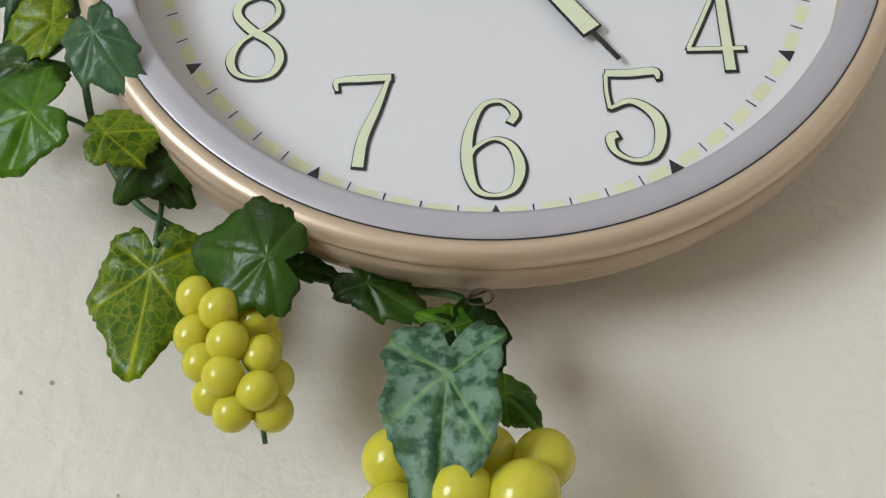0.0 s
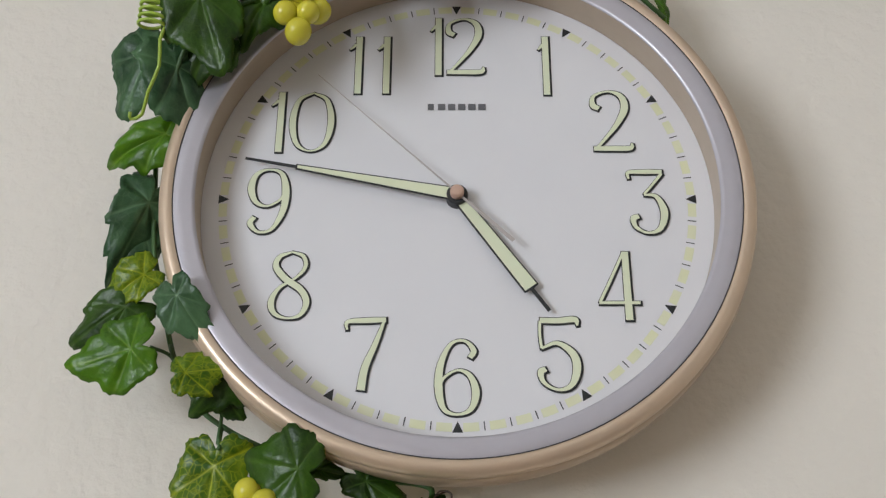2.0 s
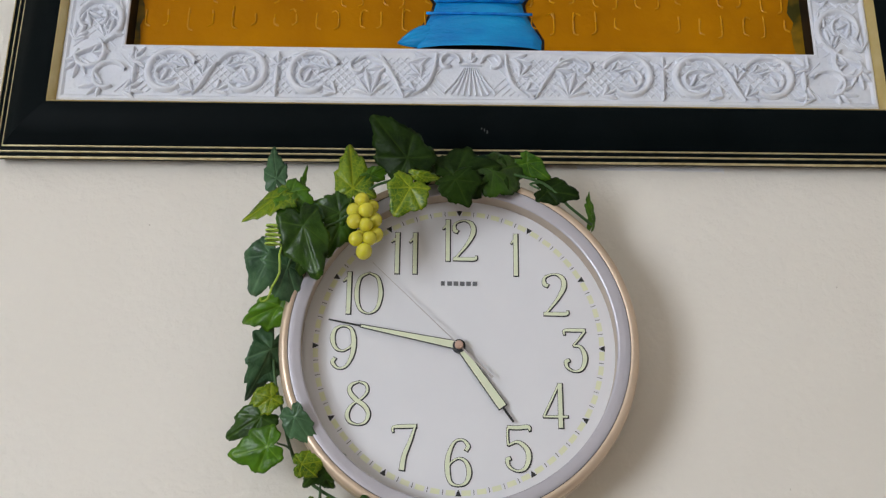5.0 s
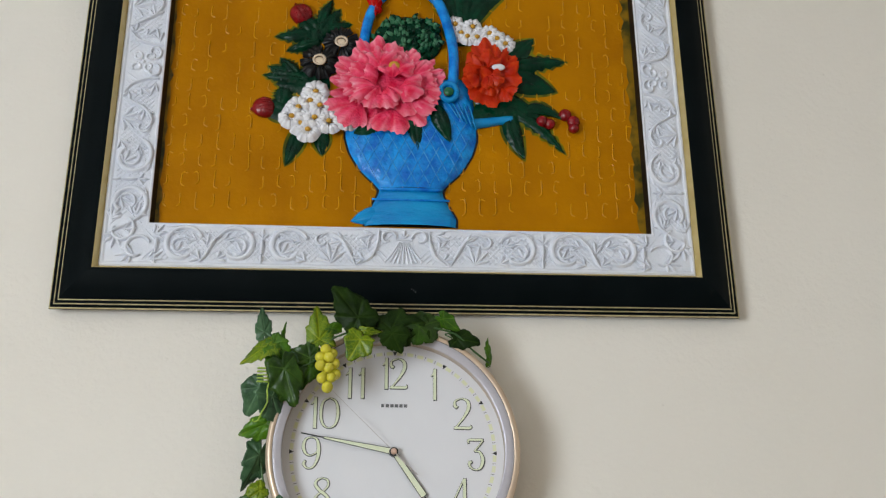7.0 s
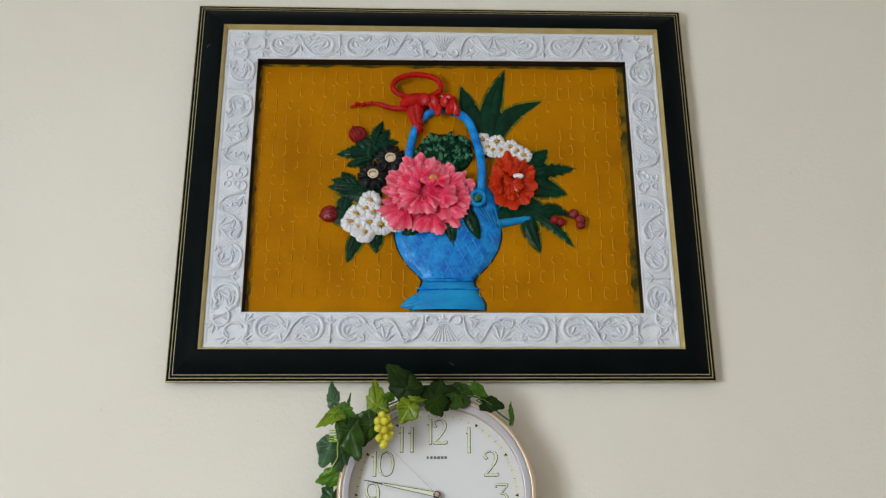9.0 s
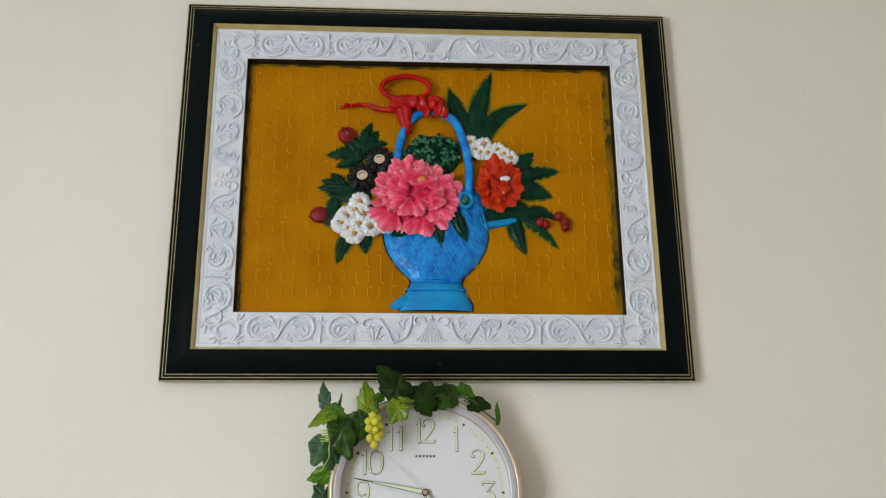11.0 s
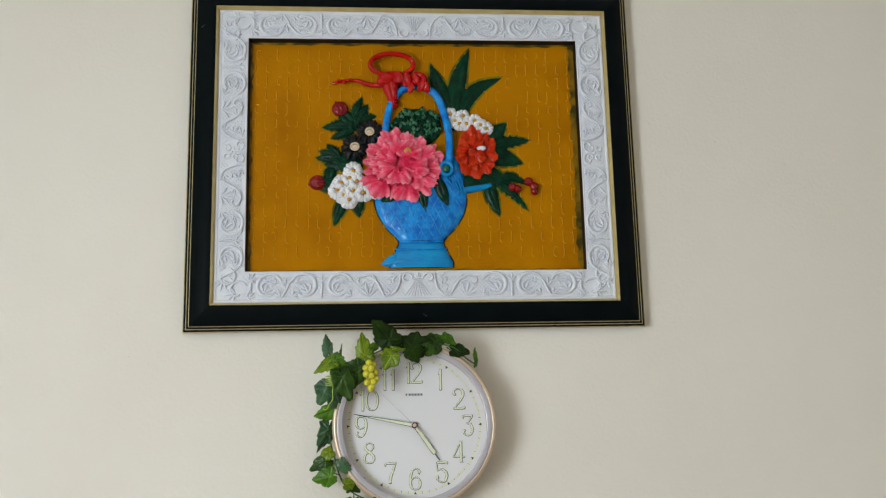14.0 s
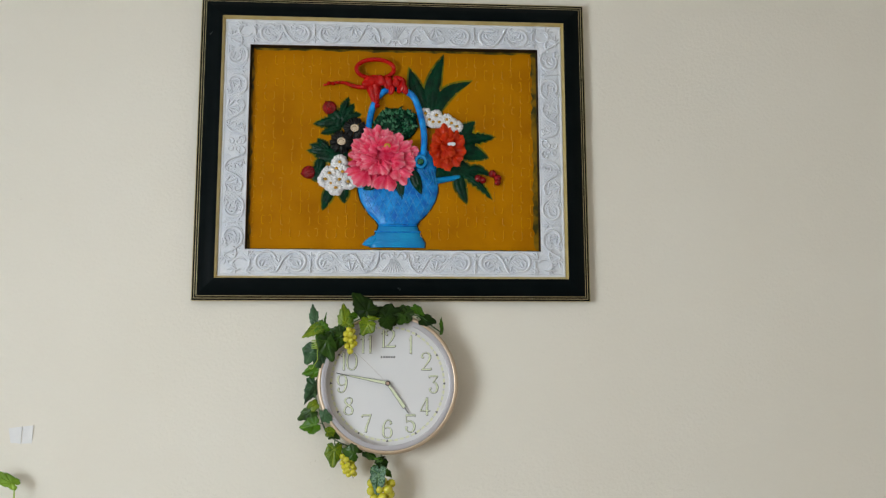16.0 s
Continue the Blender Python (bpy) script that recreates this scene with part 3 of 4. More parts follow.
def carve(side, half):
    """The low scrollwork of one side of the white border, mirrored about a shell or a rosette."""
    bm = bmesh.new()
    if side in (0, 2):
        for k in range(9):
            f = (k - 4) / 4
            ridge(bm, side, [(f * 0.007, 0.66, 0.8), (f * 0.016, 0.42, 1.5), (f * 0.028, 0.15 + 0.05 * f * f, 1.7)], 0.0040, 4)
        ridge(bm, side, [(-0.012, 0.70, 1.2), (0, 0.72, 2.0), (0.012, 0.70, 1.2)], 0.0032, 3)
        leaves(bm, side, 1, 0, 0.74, math.pi / 2, 0.014, 3, 1.3)
        first = 0.030
    else:
        for k in range(4):
            a = math.pi / 4 + k * math.pi / 2
            scroll(bm, side, 1, 0.014 * math.cos(a), 0.5 + 0.014 * math.sin(a) / DEEP, 0.0075, a, 6.0, 2.6, 0.6, 0.0034)
        ridge(bm, side, [(-0.003, 0.5, 2.0), (0, 0.5, 4.0), (0.003, 0.5, 2.0)], 0.0034, 3)
        first = 0.022
    for w in (1, -1):
        hatch(bm, side, w * 0.040, w * (half + 0.020))

        def curve(*st):
            ridge(bm, side, [(w * a, b, c) for a, b, c in st], 0.0062, 4)

        at = first
        scroll(bm, side, w, at - 0.006, 0.74, 0.012, math.pi, -5.2, 2.6, 0.7)
        curve((at + 0.008, 0.92, 1.0), (at + 0.010, 0.62, 2.4), (at + 0.018, 0.32, 2.8), (at + 0.034, 0.14, 1.0))
        leaves(bm, side, w, at + 0.024, 0.50, 0.9, 0.020, 3, 1.2)
        curve((at + 0.042, 0.12, 0.9), (at + 0.052, 0.40, 2.6), (at + 0.064, 0.68, 3.2), (at + 0.084, 0.84, 2.6), (at + 0.098, 0.72, 1.2))
        scroll(bm, side, w, at + 0.092, 0.66, 0.011, 1.5, -4.4, 2.2, 0.7)
        leaves(bm, side, w, at + 0.078, 0.14, 1.35, 0.034, 5, 1.7, 2.8)
        leaves(bm, side, w, at + 0.060, 0.66, 0.1, 0.026, 4, 1.3, 2.6)
        leaves(bm, side, w, at + 0.030, 0.24, 0.2, 0.020, 3, 1.4, 2.4)
        leaves(bm, side, w, at + 0.016, 0.84, -0.3, 0.024, 3, 0.9, 2.4)
        at += 0.142
        while at < half + 0.03:
            scroll(bm, side, w, at, 0.50, 0.029, 2.7, -5.0, 4.6, 0.40)
            leaves(bm, side, w, at + 0.012, 0.30, 2.4, 0.024, 4, 1.9, 2.8)
            leaves(bm, side, w, at - 0.026, 0.18, 0.5, 0.022, 3, 1.2, 2.6)
            leaves(bm, side, w, at + 0.026, 0.84, 3.4, 0.020, 3, 0.9, 2.4)
            scroll(bm, side, w, at + 0.004, 0.44, 0.015, 2.4, -4.2, 2.4, 0.65)
            leaves(bm, side, w, at - 0.018, 0.62, 0.3, 0.020, 3, 1.1, 2.0)
            if at + 0.042 > half + 0.03:
                break
            curve((at + 0.040, 0.30, 1.5), (at + 0.040, 0.50, 3.2), (at + 0.040, 0.64, 1.5))
            leaves(bm, side, w, at + 0.040, 0.66, math.pi / 2, 0.017, 3, 1.4)
            curve((at + 0.040, 0.10, 0.8), (at + 0.040, 0.20, 2.6), (at + 0.040, 0.30, 0.6))
            if at + 0.080 > half + 0.035:
                break
            scroll(bm, side, w, at + 0.080, 0.50, 0.029, 0.44, 5.0, 4.6, 0.40)
            leaves(bm, side, w, at + 0.068, 0.30, 0.74, 0.024, 4, 1.9, 2.8)
            leaves(bm, side, w, at + 0.106, 0.18, 2.64, 0.022, 3, 1.2, 2.6)
            leaves(bm, side, w, at + 0.054, 0.84, -0.26, 0.020, 3, 0.9, 2.4)
            scroll(bm, side, w, at + 0.076, 0.44, 0.015, 0.74, 4.2, 2.4, 0.65)
            leaves(bm, side, w, at + 0.098, 0.62, 2.84, 0.020, 3, 1.1, 2.0)
            curve((at + 0.100, 0.82, 1.0), (at + 0.112, 0.58, 2.6), (at + 0.122, 0.28, 2.6), (at + 0.130, 0.12, 0.8))
            leaves(bm, side, w, at + 0.122, 0.46, 1.7, 0.022, 3, 1.2)
            at += 0.156
        scroll(bm, side, w, half + 0.050, 0.40, 0.020, 2.6, -4.6, 3.4, 0.5)
        leaves(bm, side, w, half + 0.056, 0.30, -0.2, 0.026, 5, 1.9, 2.8)
        leaves(bm, side, w, half + 0.030, 0.70, 2.6, 0.026, 4, 1.4, 2.6)
        leaves(bm, side, w, half + 0.034, 0.16, 2.9, 0.026, 4, 1.2, 2.6)
    return bm


for s, half in ((0, 0.345), (1, 0.235), (2, 0.345), (3, 0.235)):
    panel = rail("carved_panel", s, GOLD, INN, [(-0.02, CARVE + 0.001), (0.03, CARVE - 0.0022), (0.07, CARVE - 0.0022), (0.11, CARVE), (0.5, CARVE), (0.93, CARVE), (0.96, CARVE - 0.0014), (0.99, CARVE - 0.0010), (1.0, CARVE + 0.001)], M_CARVED, "white painted carved border with scrolls")
    tagged(part("scrollwork", carve(s, half), M_CARVED, panel, smooth=True), kind="stuff")

BOARD = 0.0095
bm = bmesh.new()
EDGE = (0.955, 0.948, 0.975, 0.965)
edge = [(u * 1.012, v * 1.012) for u, v in INN]
bm.faces.new([bm.verts.new((u, BOARD, v)) for u, v in edge][::-1])


def lerp_quad(q, f):
    return [(u * f, v * f) for u, v in q]


for i in range(4):
    p0, p1, q0, q1 = edge[i], edge[(i + 1) % 4], lerp_quad(edge, EDGE[i])[i], lerp_quad(edge, EDGE[i])[(i + 1) % 4]
    stripe = bmesh.new()
    n = 40
    rr = random.Random(i)
    outer = [stripe.verts.new((lerp(p0, p1, k / n)[0], BOARD - 0.0006, lerp(p0, p1, k / n)[1])) for k in range(n + 1)]
    inner = [stripe.verts.new((lerp(q0, q1, k / n)[0] * rr.uniform(0.99, 1.008), BOARD - 0.0006, lerp(q0, q1, k / n)[1] * rr.uniform(0.99, 1.008))) for k in range(n + 1)]
    for k in range(n):
        stripe.faces.new((outer[k], outer[k + 1], inner[k + 1], inner[k]))
    part("painted_edge", stripe, M_EDGE, picture, "dark olive brushed edge of the painting")
board = part("ochre_board", bm, M_OCHRE, picture, "ochre painted board with embossed weave")
bm = bmesh.new()
rng = random.Random(4)


def emboss(bm, pts, w, high):
    q = spline(pts, 4)
    rows = []
    for i in range(len(q)):
        d = np.array(q[min(i + 1, len(q) - 1)]) - np.array(q[max(i - 1, 0)])
        n = np.array((-d[1], d[0])) / (np.linalg.norm(d) + 1e-9) * w
        rows.append([bm.verts.new((q[i][0] + k * n[0], BOARD - 0.0001 - high * t, q[i][1] + k * n[1])) for k, t in ((1, 0), (0, 1), (-1, 0))])
    for a, b in zip(rows, rows[1:]):
        for k in range(2):
            bm.faces.new((a[k], a[k + 1], b[k + 1], b[k]))


for i in range(-15, 16):
    for j in range(-8, 8):
        if rng.random() < 0.12:
            continue
        u, v = i * 0.0242 + rng.uniform(-0.002, 0.002), j * 0.0335 + rng.uniform(-0.002, 0.002) + 0.008
        if abs(u) > 0.366 or abs(v) > 0.255:
            continue
        w = 1 if (i + j) % 2 else -1
        l = rng.choice((0.014, 0.020, 0.028))
        emboss(bm, [(u, v + l / 2), (u + 0.0006 * w, v), (u, v - l / 2 + 0.002), (u - 0.005 * w, v - l / 2 - 0.001)], 0.0012, rng.uniform(0.0013, 0.0025))
        if rng.random() < 0.25:
            emboss(bm, [(u - 0.008 * w, v + 0.011), (u - 0.003 * w, v + 0.013), (u, v + 0.009)], 0.0012, 0.0019)
tagged(part("embossed_weave", bm, M_WEAVE, board, smooth=True), kind="stuff")


def blade(bm, u0, v0, u1, v1, width, high=0.006, bend=0.0, teeth=0, blunt=0.8, base=0.0):
    """A raised pointed leaf from its base to its tip, with a sunk midrib."""
    d = np.array((u1 - u0, v1 - v0))
    n = np.array((-d[1], d[0])) / (np.linalg.norm(d) + 1e-9)
    rows, k = [], 14
    for i in range(k + 1):
        f = i / k
        c = np.array((u0, v0)) + d * f + n * bend * math.sin(math.pi * f)
        w = width / 2 * (math.sin(math.pi * min(1, 0.12 + 0.88 * f) ** blunt)) ** 0.8 + 0.0003
        if teeth and i % 2:
            w *= 0.72
        row = []
        for x, t in ((-1, 0.0), (-0.6, 0.8), (-0.12, 0.95), (0, 0.72), (0.12, 0.95), (0.6, 0.8), (1, 0.0)):
            p = c + n * w * x
            row.append(bm.verts.new((p[0], BOARD - high * t * (0.35 + 0.65 * math.sin(math.pi * min(1, f + 0.15))) - 0.0005 - base, p[1])))
        rows.append(row)
    for a, b in zip(rows, rows[1:]):
        for i in range(6):
            bm.faces.new((a[i], a[i + 1], b[i + 1], b[i]))
    return bm


def relief(name, bm, mat, label="", parent=None):
    return part(name, bm, mat, parent or picture, label, True)


M_SCUFF = material("pale_scuffed_lacquer", (0.045, 0.05, 0.05), 0.6, scale=200)
for u, v, tilt in ((-0.487, 0.300, 0.6), (0.014, -0.372, -0.5)):
    scuff = bmesh.new()
    for k in range(3):
        box(scuff, u + 0.003 * k, u + 0.003 * k + 0.0014, -0.0130, -0.0095, v + tilt * 0.004 * k, v + tilt * 0.004 * k + 0.0026)
    part("scuff", scuff, M_SCUFF, picture, "pale scratch in the lacquer")

# basket: bowl, foot, neck, spout, handle
CU = 0.013


def bowl_width(v):
    return float(np.interp(v, (-0.264, -0.250, -0.232, -0.212, -0.203, -0.195, -0.17, -0.14, -0.114, -0.09, -0.075), (0.070, 0.071, 0.061, 0.051, 0.049, 0.055, 0.080, 0.097, 0.104, 0.104, 0.099)))


def bowl(v0, v1, grow, high, base):
    bm = bmesh.new()
    rows = []
    for v in np.linspace(v0, v1, 26):
        w = bowl_width(v) + grow
        rows.append([bm.verts.new((CU + w * x, BOARD - base - high * math.sqrt(max(0, 1 - x * x)), v)) for x in np.linspace(-1, 1, 25)])
    for a, b in zip(rows, rows[1:]):
        for i in range(24):
            bm.faces.new((a[i], a[i + 1], b[i + 1], b[i]))
    return bm


basket = relief("basket", bowl(-0.203, -0.075, 0, 0.016, 0.001), M_BLUE, "blue woven flower basket in relief")
relief("basket_foot", bowl(-0.264, -0.203, 0, 0.012, 0.001), M_TEAL, "teal foot of the basket", basket)
relief("painted_outline", bowl(-0.264, -0.078, 0.0035, 0.0005, 0.0006), M_BLACKP, "dark painted outline", basket)
relief("foot_corner", blade(bmesh.new(), -0.030, -0.240, -0.079, -0.256, 0.028, 0.008), M_TEAL, parent=basket)
bm = bmesh.new()
for way in (1, -1):
    for k in range(-9, 10):
        pts = []
        for f in np.linspace(0, 1, 12):
            v = -0.20 + 0.115 * f
            w = bowl_width(v)
            u = k * 0.0195 + way * 0.06 * (f - 0.5)
            if abs(u) < w * 0.93:
                pts.append((CU + u, BOARD - 0.0012 - 0.016 * math.sqrt(1 - (u / w) ** 2), v))
        if len(pts) > 2:
            tube(bm, pts, 0.0009, 5, 2)
relief("lattice", bm, M_LATTICE, "raised diamond weave", basket)
bm = bmesh.new()
tube(bm, [(CU - 0.049, BOARD - 0.011, -0.205), (CU, BOARD - 0.016, -0.207), (CU + 0.049, BOARD - 0.011, -0.205)], 0.0032, 8)
tube(bm, [(CU - 0.06, BOARD - 0.010, -0.222), (CU, BOARD - 0.014, -0.224), (CU + 0.06, BOARD - 0.010, -0.222)], 0.0018, 8)
relief("foot_ring", bm, M_BLUE, parent=basket)
bm = bmesh.new()
blade(bm, 0.074, -0.008, 0.094, -0.128, 0.066, 0.016, blunt=0.75)
relief("basket_neck", bm, M_BLUE, "teal ribbed neck", basket)
bm = bmesh.new()
for k in range(5):
    tube(bm, [(0.066 + 0.010 * k, BOARD - 0.014, -0.046 - 0.003 * k), (0.076 + 0.0085 * k, BOARD - 0.017, -0.062 - 0.004 * k), (0.088 + 0.007 * k, BOARD - 0.014, -0.080 - 0.005 * k)], 0.0013, 6, 3)
relief("neck_rib", bm, M_TEAL, parent=basket)
relief("spout", tube(bmesh.new(), [(0.108, BOARD - 0.004, -0.086), (0.140, BOARD - 0.003, -0.080), (0.176, BOARD - 0.002, -0.073)], 0.009, 10, taper=0.7), M_TEAL, parent=basket)
relief("handle", tube(bmesh.new(), [(-0.068, BOARD - 0.008, 0.015), (-0.066, BOARD - 0.008, 0.054), (-0.056, BOARD - 0.007, 0.110), (-0.034, BOARD - 0.005, 0.150), (0.000, BOARD - 0.004, 0.166), (0.033, BOARD - 0.009, 0.156), (0.055, BOARD - 0.013, 0.135), (0.070, BOARD - 0.014, 0.094), (0.080, BOARD - 0.014, 0.044), (0.080, BOARD - 0.015, -0.006), (0.075, BOARD - 0.015, -0.030)], 0.0086, 12), M_BLUE, "arched blue handle", basket)
ring = [(0.072 + 0.013 * math.cos(a), BOARD - 0.023, -0.038 + 0.015 * math.sin(a)) for a in np.linspace(0, 2 * math.pi, 13)]
relief("handle_loop", tube(bmesh.new(), ring, 0.0045, 8, 3), M_TEAL, parent=basket)
relief("green_stone", ball(bmesh.new(), 0.072, BOARD - 0.024, -0.038, 0.008, 0.005, 0.008), M_MGREEN, parent=basket)

# red ribbon
bow = relief("ribbon", tube(bmesh.new(), [(-0.050 + 0.050 * math.cos(a), BOARD - 0.016 - 0.004 * math.sin(a), 0.214 + 0.025 * math.sin(a)) for a in np.linspace(0, 2 * math.pi, 19)], 0.0058, 10, 3), M_RED, "glossy red ribbon tied to the handle")
tail = bmesh.new()
tube(tail, [(-0.050, BOARD - 0.014, 0.180), (-0.074, BOARD - 0.012, 0.166), (-0.105, BOARD - 0.009, 0.168), (-0.130, BOARD - 0.008, 0.177), (-0.158, BOARD - 0.007, 0.177), (-0.187, BOARD - 0.005, 0.171)], 0.0078, 8, 5, 0.35)
for k, (u, v) in enumerate(((-0.146, 0.178), (-0.160, 0.173), (-0.172, 0.176))):
    ball(tail, u, BOARD - 0.010, v, 0.006, 0.005, 0.004, 10, 6)
relief("ribbon_tail", tail, M_RED, parent=bow)
fall = blade(bmesh.new(), -0.064, 0.196, -0.047, 0.106, 0.040, 0.012, 0.004, 0, 0.62, 0.010)
for k in range(5):
    blade(fall, -0.050 + 0.002 * k, 0.176 - 0.014 * k, -0.034 - 0.002 * k, 0.166 - 0.014 * k, 0.012, 0.012, base=0.010)
relief("ribbon_tail", fall, M_RED, parent=bow)
for u, v, a, b, turn in ((-0.062, 0.180, 0.026, 0.013, -0.5), (-0.036, 0.182, 0.020, 0.014, 0.3), (-0.016, 0.176, 0.013, 0.018, 0), (-0.006, 0.156, 0.008, 0.014, 0.3), (0.006, 0.176, 0.011, 0.013, 0), (0.020, 0.166, 0.010, 0.021, 0.4), (0.028, 0.160, 0.009, 0.017, -0.3), (0.014, 0.186, 0.018, 0.008, 0.3)):
    fold = ball(bmesh.new(), 0, 0, 0, a, 0.011, b, 18, 12)
    for p in fold.verts:
        p.co.y *= 0.75 + 0.35 * math.sin(260 * p.co.x + 170 * p.co.z)
    bmesh.ops.rotate(fold, cent=(0, 0, 0), matrix=Matrix.Rotation(turn, 3, "Y"), verts=fold.verts)
    bmesh.ops.translate(fold, vec=(u, BOARD - 0.020, v), verts=fold.verts)
    relief("knot_fold", fold, M_RED, parent=bow)

# leaves of the picture, each a raised blade
def leaf_part(u0, v0, u1, v1, w, mat=M_DGREEN, **k):
    ob = relief("painted_leaf", blade(bmesh.new(), u0, v0, u1, v1, w, **k), mat)
    if not k.get("base"):
        low = {"high": 0.0004, "bend": k.get("bend", 0.0), "teeth": k.get("teeth", 0)}
        relief("painted_outline", blade(bmesh.new(), u0, v0, u1 + 0.05 * (u1 - u0), v1 + 0.05 * (v1 - v0), w + 0.009, **low), M_OUTLINE, parent=ob)


leaf_part(0.088, 0.105, 0.041, 0.222, 0.040, high=0.008, bend=0.004)
leaf_part(0.098, 0.100, 0.131, 0.256, 0.042, high=0.009, bend=0.010)
leaf_part(0.105, 0.098, 0.206, 0.188, 0.036, high=0.008, bend=0.018)
leaf_part(0.100, 0.060, 0.092, 0.150, 0.060, high=0.005)
leaf_part(0.166, 0.030, 0.215, 0.078, 0.040, high=0.008)
leaf_part(0.170, 0.020, 0.268, 0.036, 0.036, high=0.008, teeth=1, bend=0.004)
leaf_part(0.160, 0.010, 0.249, -0.020, 0.048, high=0.007)
leaf_part(0.170, -0.060, 0.194, -0.143, 0.030, high=0.008, bend=-0.004)
leaf_part(0.180, -0.060, 0.259, -0.131, 0.024, high=0.007, bend=0.006, teeth=1)
leaf_part(0.120, -0.030, 0.225, -0.070, 0.052, high=0.009)
leaf_part(0.150, -0.050, 0.105, -0.075, 0.040, high=0.006)
leaf_part(0.190, -0.062, 0.252, -0.062, 0.024, high=0.007, bend=0.010)
leaf_part(-0.135, 0.075, -0.210, 0.066, 0.034, high=0.008, teeth=1)
leaf_part(-0.140, 0.070, -0.106, 0.122, 0.036, high=0.008, teeth=1)
leaf_part(-0.130, 0.085, -0.086, 0.094, 0.026, high=0.007, teeth=1)
leaf_part(-0.150, 0.095, -0.152, 0.036, 0.042, high=0.008, teeth=1)
leaf_part(-0.165, 0.100, -0.130, 0.060, 0.036, high=0.009)
leaf_part(-0.150, -0.020, -0.218, 0.010, 0.036, high=0.008)
leaf_part(-0.120, -0.010, -0.205, -0.022, 0.052, high=0.008, mat=M_DGREEN)
leaf_part(-0.215, -0.060, -0.165, -0.085, 0.036, high=0.006)
leaf_part(-0.140, 0.060, -0.190, 0.040, 0.026, high=0.009, teeth=1)
leaf_part(-0.140, 0.090, -0.120, 0.140, 0.024, high=0.010, teeth=1)
leaf_part(-0.160, -0.010, -0.226, -0.006, 0.030, high=0.010, teeth=1)
leaf_part(-0.170, -0.006, -0.200, 0.026, 0.026, high=0.010, teeth=1)
leaf_part(-0.190, -0.030, -0.196, -0.066, 0.034, high=0.009, teeth=1)
leaf_part(-0.160, -0.100, -0.183, -0.164, 0.026, high=0.008)
leaf_part(-0.130, -0.100, -0.127, -0.146, 0.026, high=0.008)
leaf_part(-0.030, -0.088, -0.078, -0.112, 0.030, high=0.008, base=0.012, mat=M_DGREEN)
leaf_part(0.014, -0.078, 0.024, -0.140, 0.028, high=0.008, base=0.014)
leaf_part(0.050, -0.062, 0.074, -0.124, 0.028, high=0.008, base=0.016)

# the green tuft behind the big flower
rng = random.Random(8)
tuft = relief("green_tuft", ball(bmesh.new(), 0.006, BOARD - 0.001, 0.066, 0.058, 0.012, 0.046), M_DGREEN, "tuft of small green leaves")
for k in range(130):
    a, r = rng.uniform(0, 2 * math.pi), math.sqrt(rng.random())
    u, v = 0.006 + 0.053 * r * math.cos(a), 0.066 + 0.042 * r * math.sin(a)
    t = math.atan2(v - 0.02, u - 0.006) + rng.uniform(-0.9, 0.9)
    l = rng.uniform(0.009, 0.016)
    relief("small_leaf", blade(bmesh.new(), u, v, u + l * math.cos(t), v + l * math.sin(t), rng.uniform(0.006, 0.010), rng.uniform(0.005, 0.009), base=0.005 + 0.006 * (1 - r * r)), M_MGREEN if rng.random() < 0.55 else M_DGREEN, parent=tuft)


def petal(bm, cu, cv, angle, r0, r1, width, lift, droop, rng, squash=1.0, base=0.0, frill=0.04):
    """A broad petal with a frilled rim and brushed streaks, from r0 to r1 round a centre."""
    lay = bm.verts.layers.float.get("streak") or bm.verts.layers.float.new("streak")
    rows, na, nr = [], 16, 7
    ph, p2 = rng.uniform(0, 6), rng.uniform(0, 6)
    for i in range(nr + 1):
        f = i / nr
        row = []
        for k in range(na + 1):
            x = k / na * 2 - 1
            jag = frill * (math.sin(6 * x + ph) + 0.7 * abs(math.sin(11 * x + p2)) + 0.5 * math.sin(23 * x + ph))
            r = r0 + (r1 - r0) * f * (1 - 0.24 * x ** 4 + jag * f * f)
            a = angle + x * width * (0.30 + 0.70 * math.sin(math.pi * 0.5 * min(1, f * 1.2)))
            groove = 0.5 + 0.5 * math.sin(15 * x + ph)
            h = lift * math.sin(math.pi * min(1.0, 0.15 + 0.72 * f)) * (1 - droop * f * x * x) + 0.03 * frill * f * math.sin(6 * x + ph) + 0.0009 * groove * f + frill * 0.05 * f ** 3
            v = bm.verts.new((cu + r * math.cos(a), BOARD - 0.002 - base - h, cv + squash * r * math.sin(a)))
            v[lay] = min(1.0, max(0.0, 1.4 * (f - 0.68)) * (0.25 + 0.9 * groove) + 0.26 * groove * f * (math.sin(ph + 9 * x) > 0))
            row.append(v)
        rows.append(row)
    for a, b in zip(rows, rows[1:]):
        for k in range(na):
            bm.faces.new((a[k], a[k + 1], b[k + 1], b[k]))
    return bm


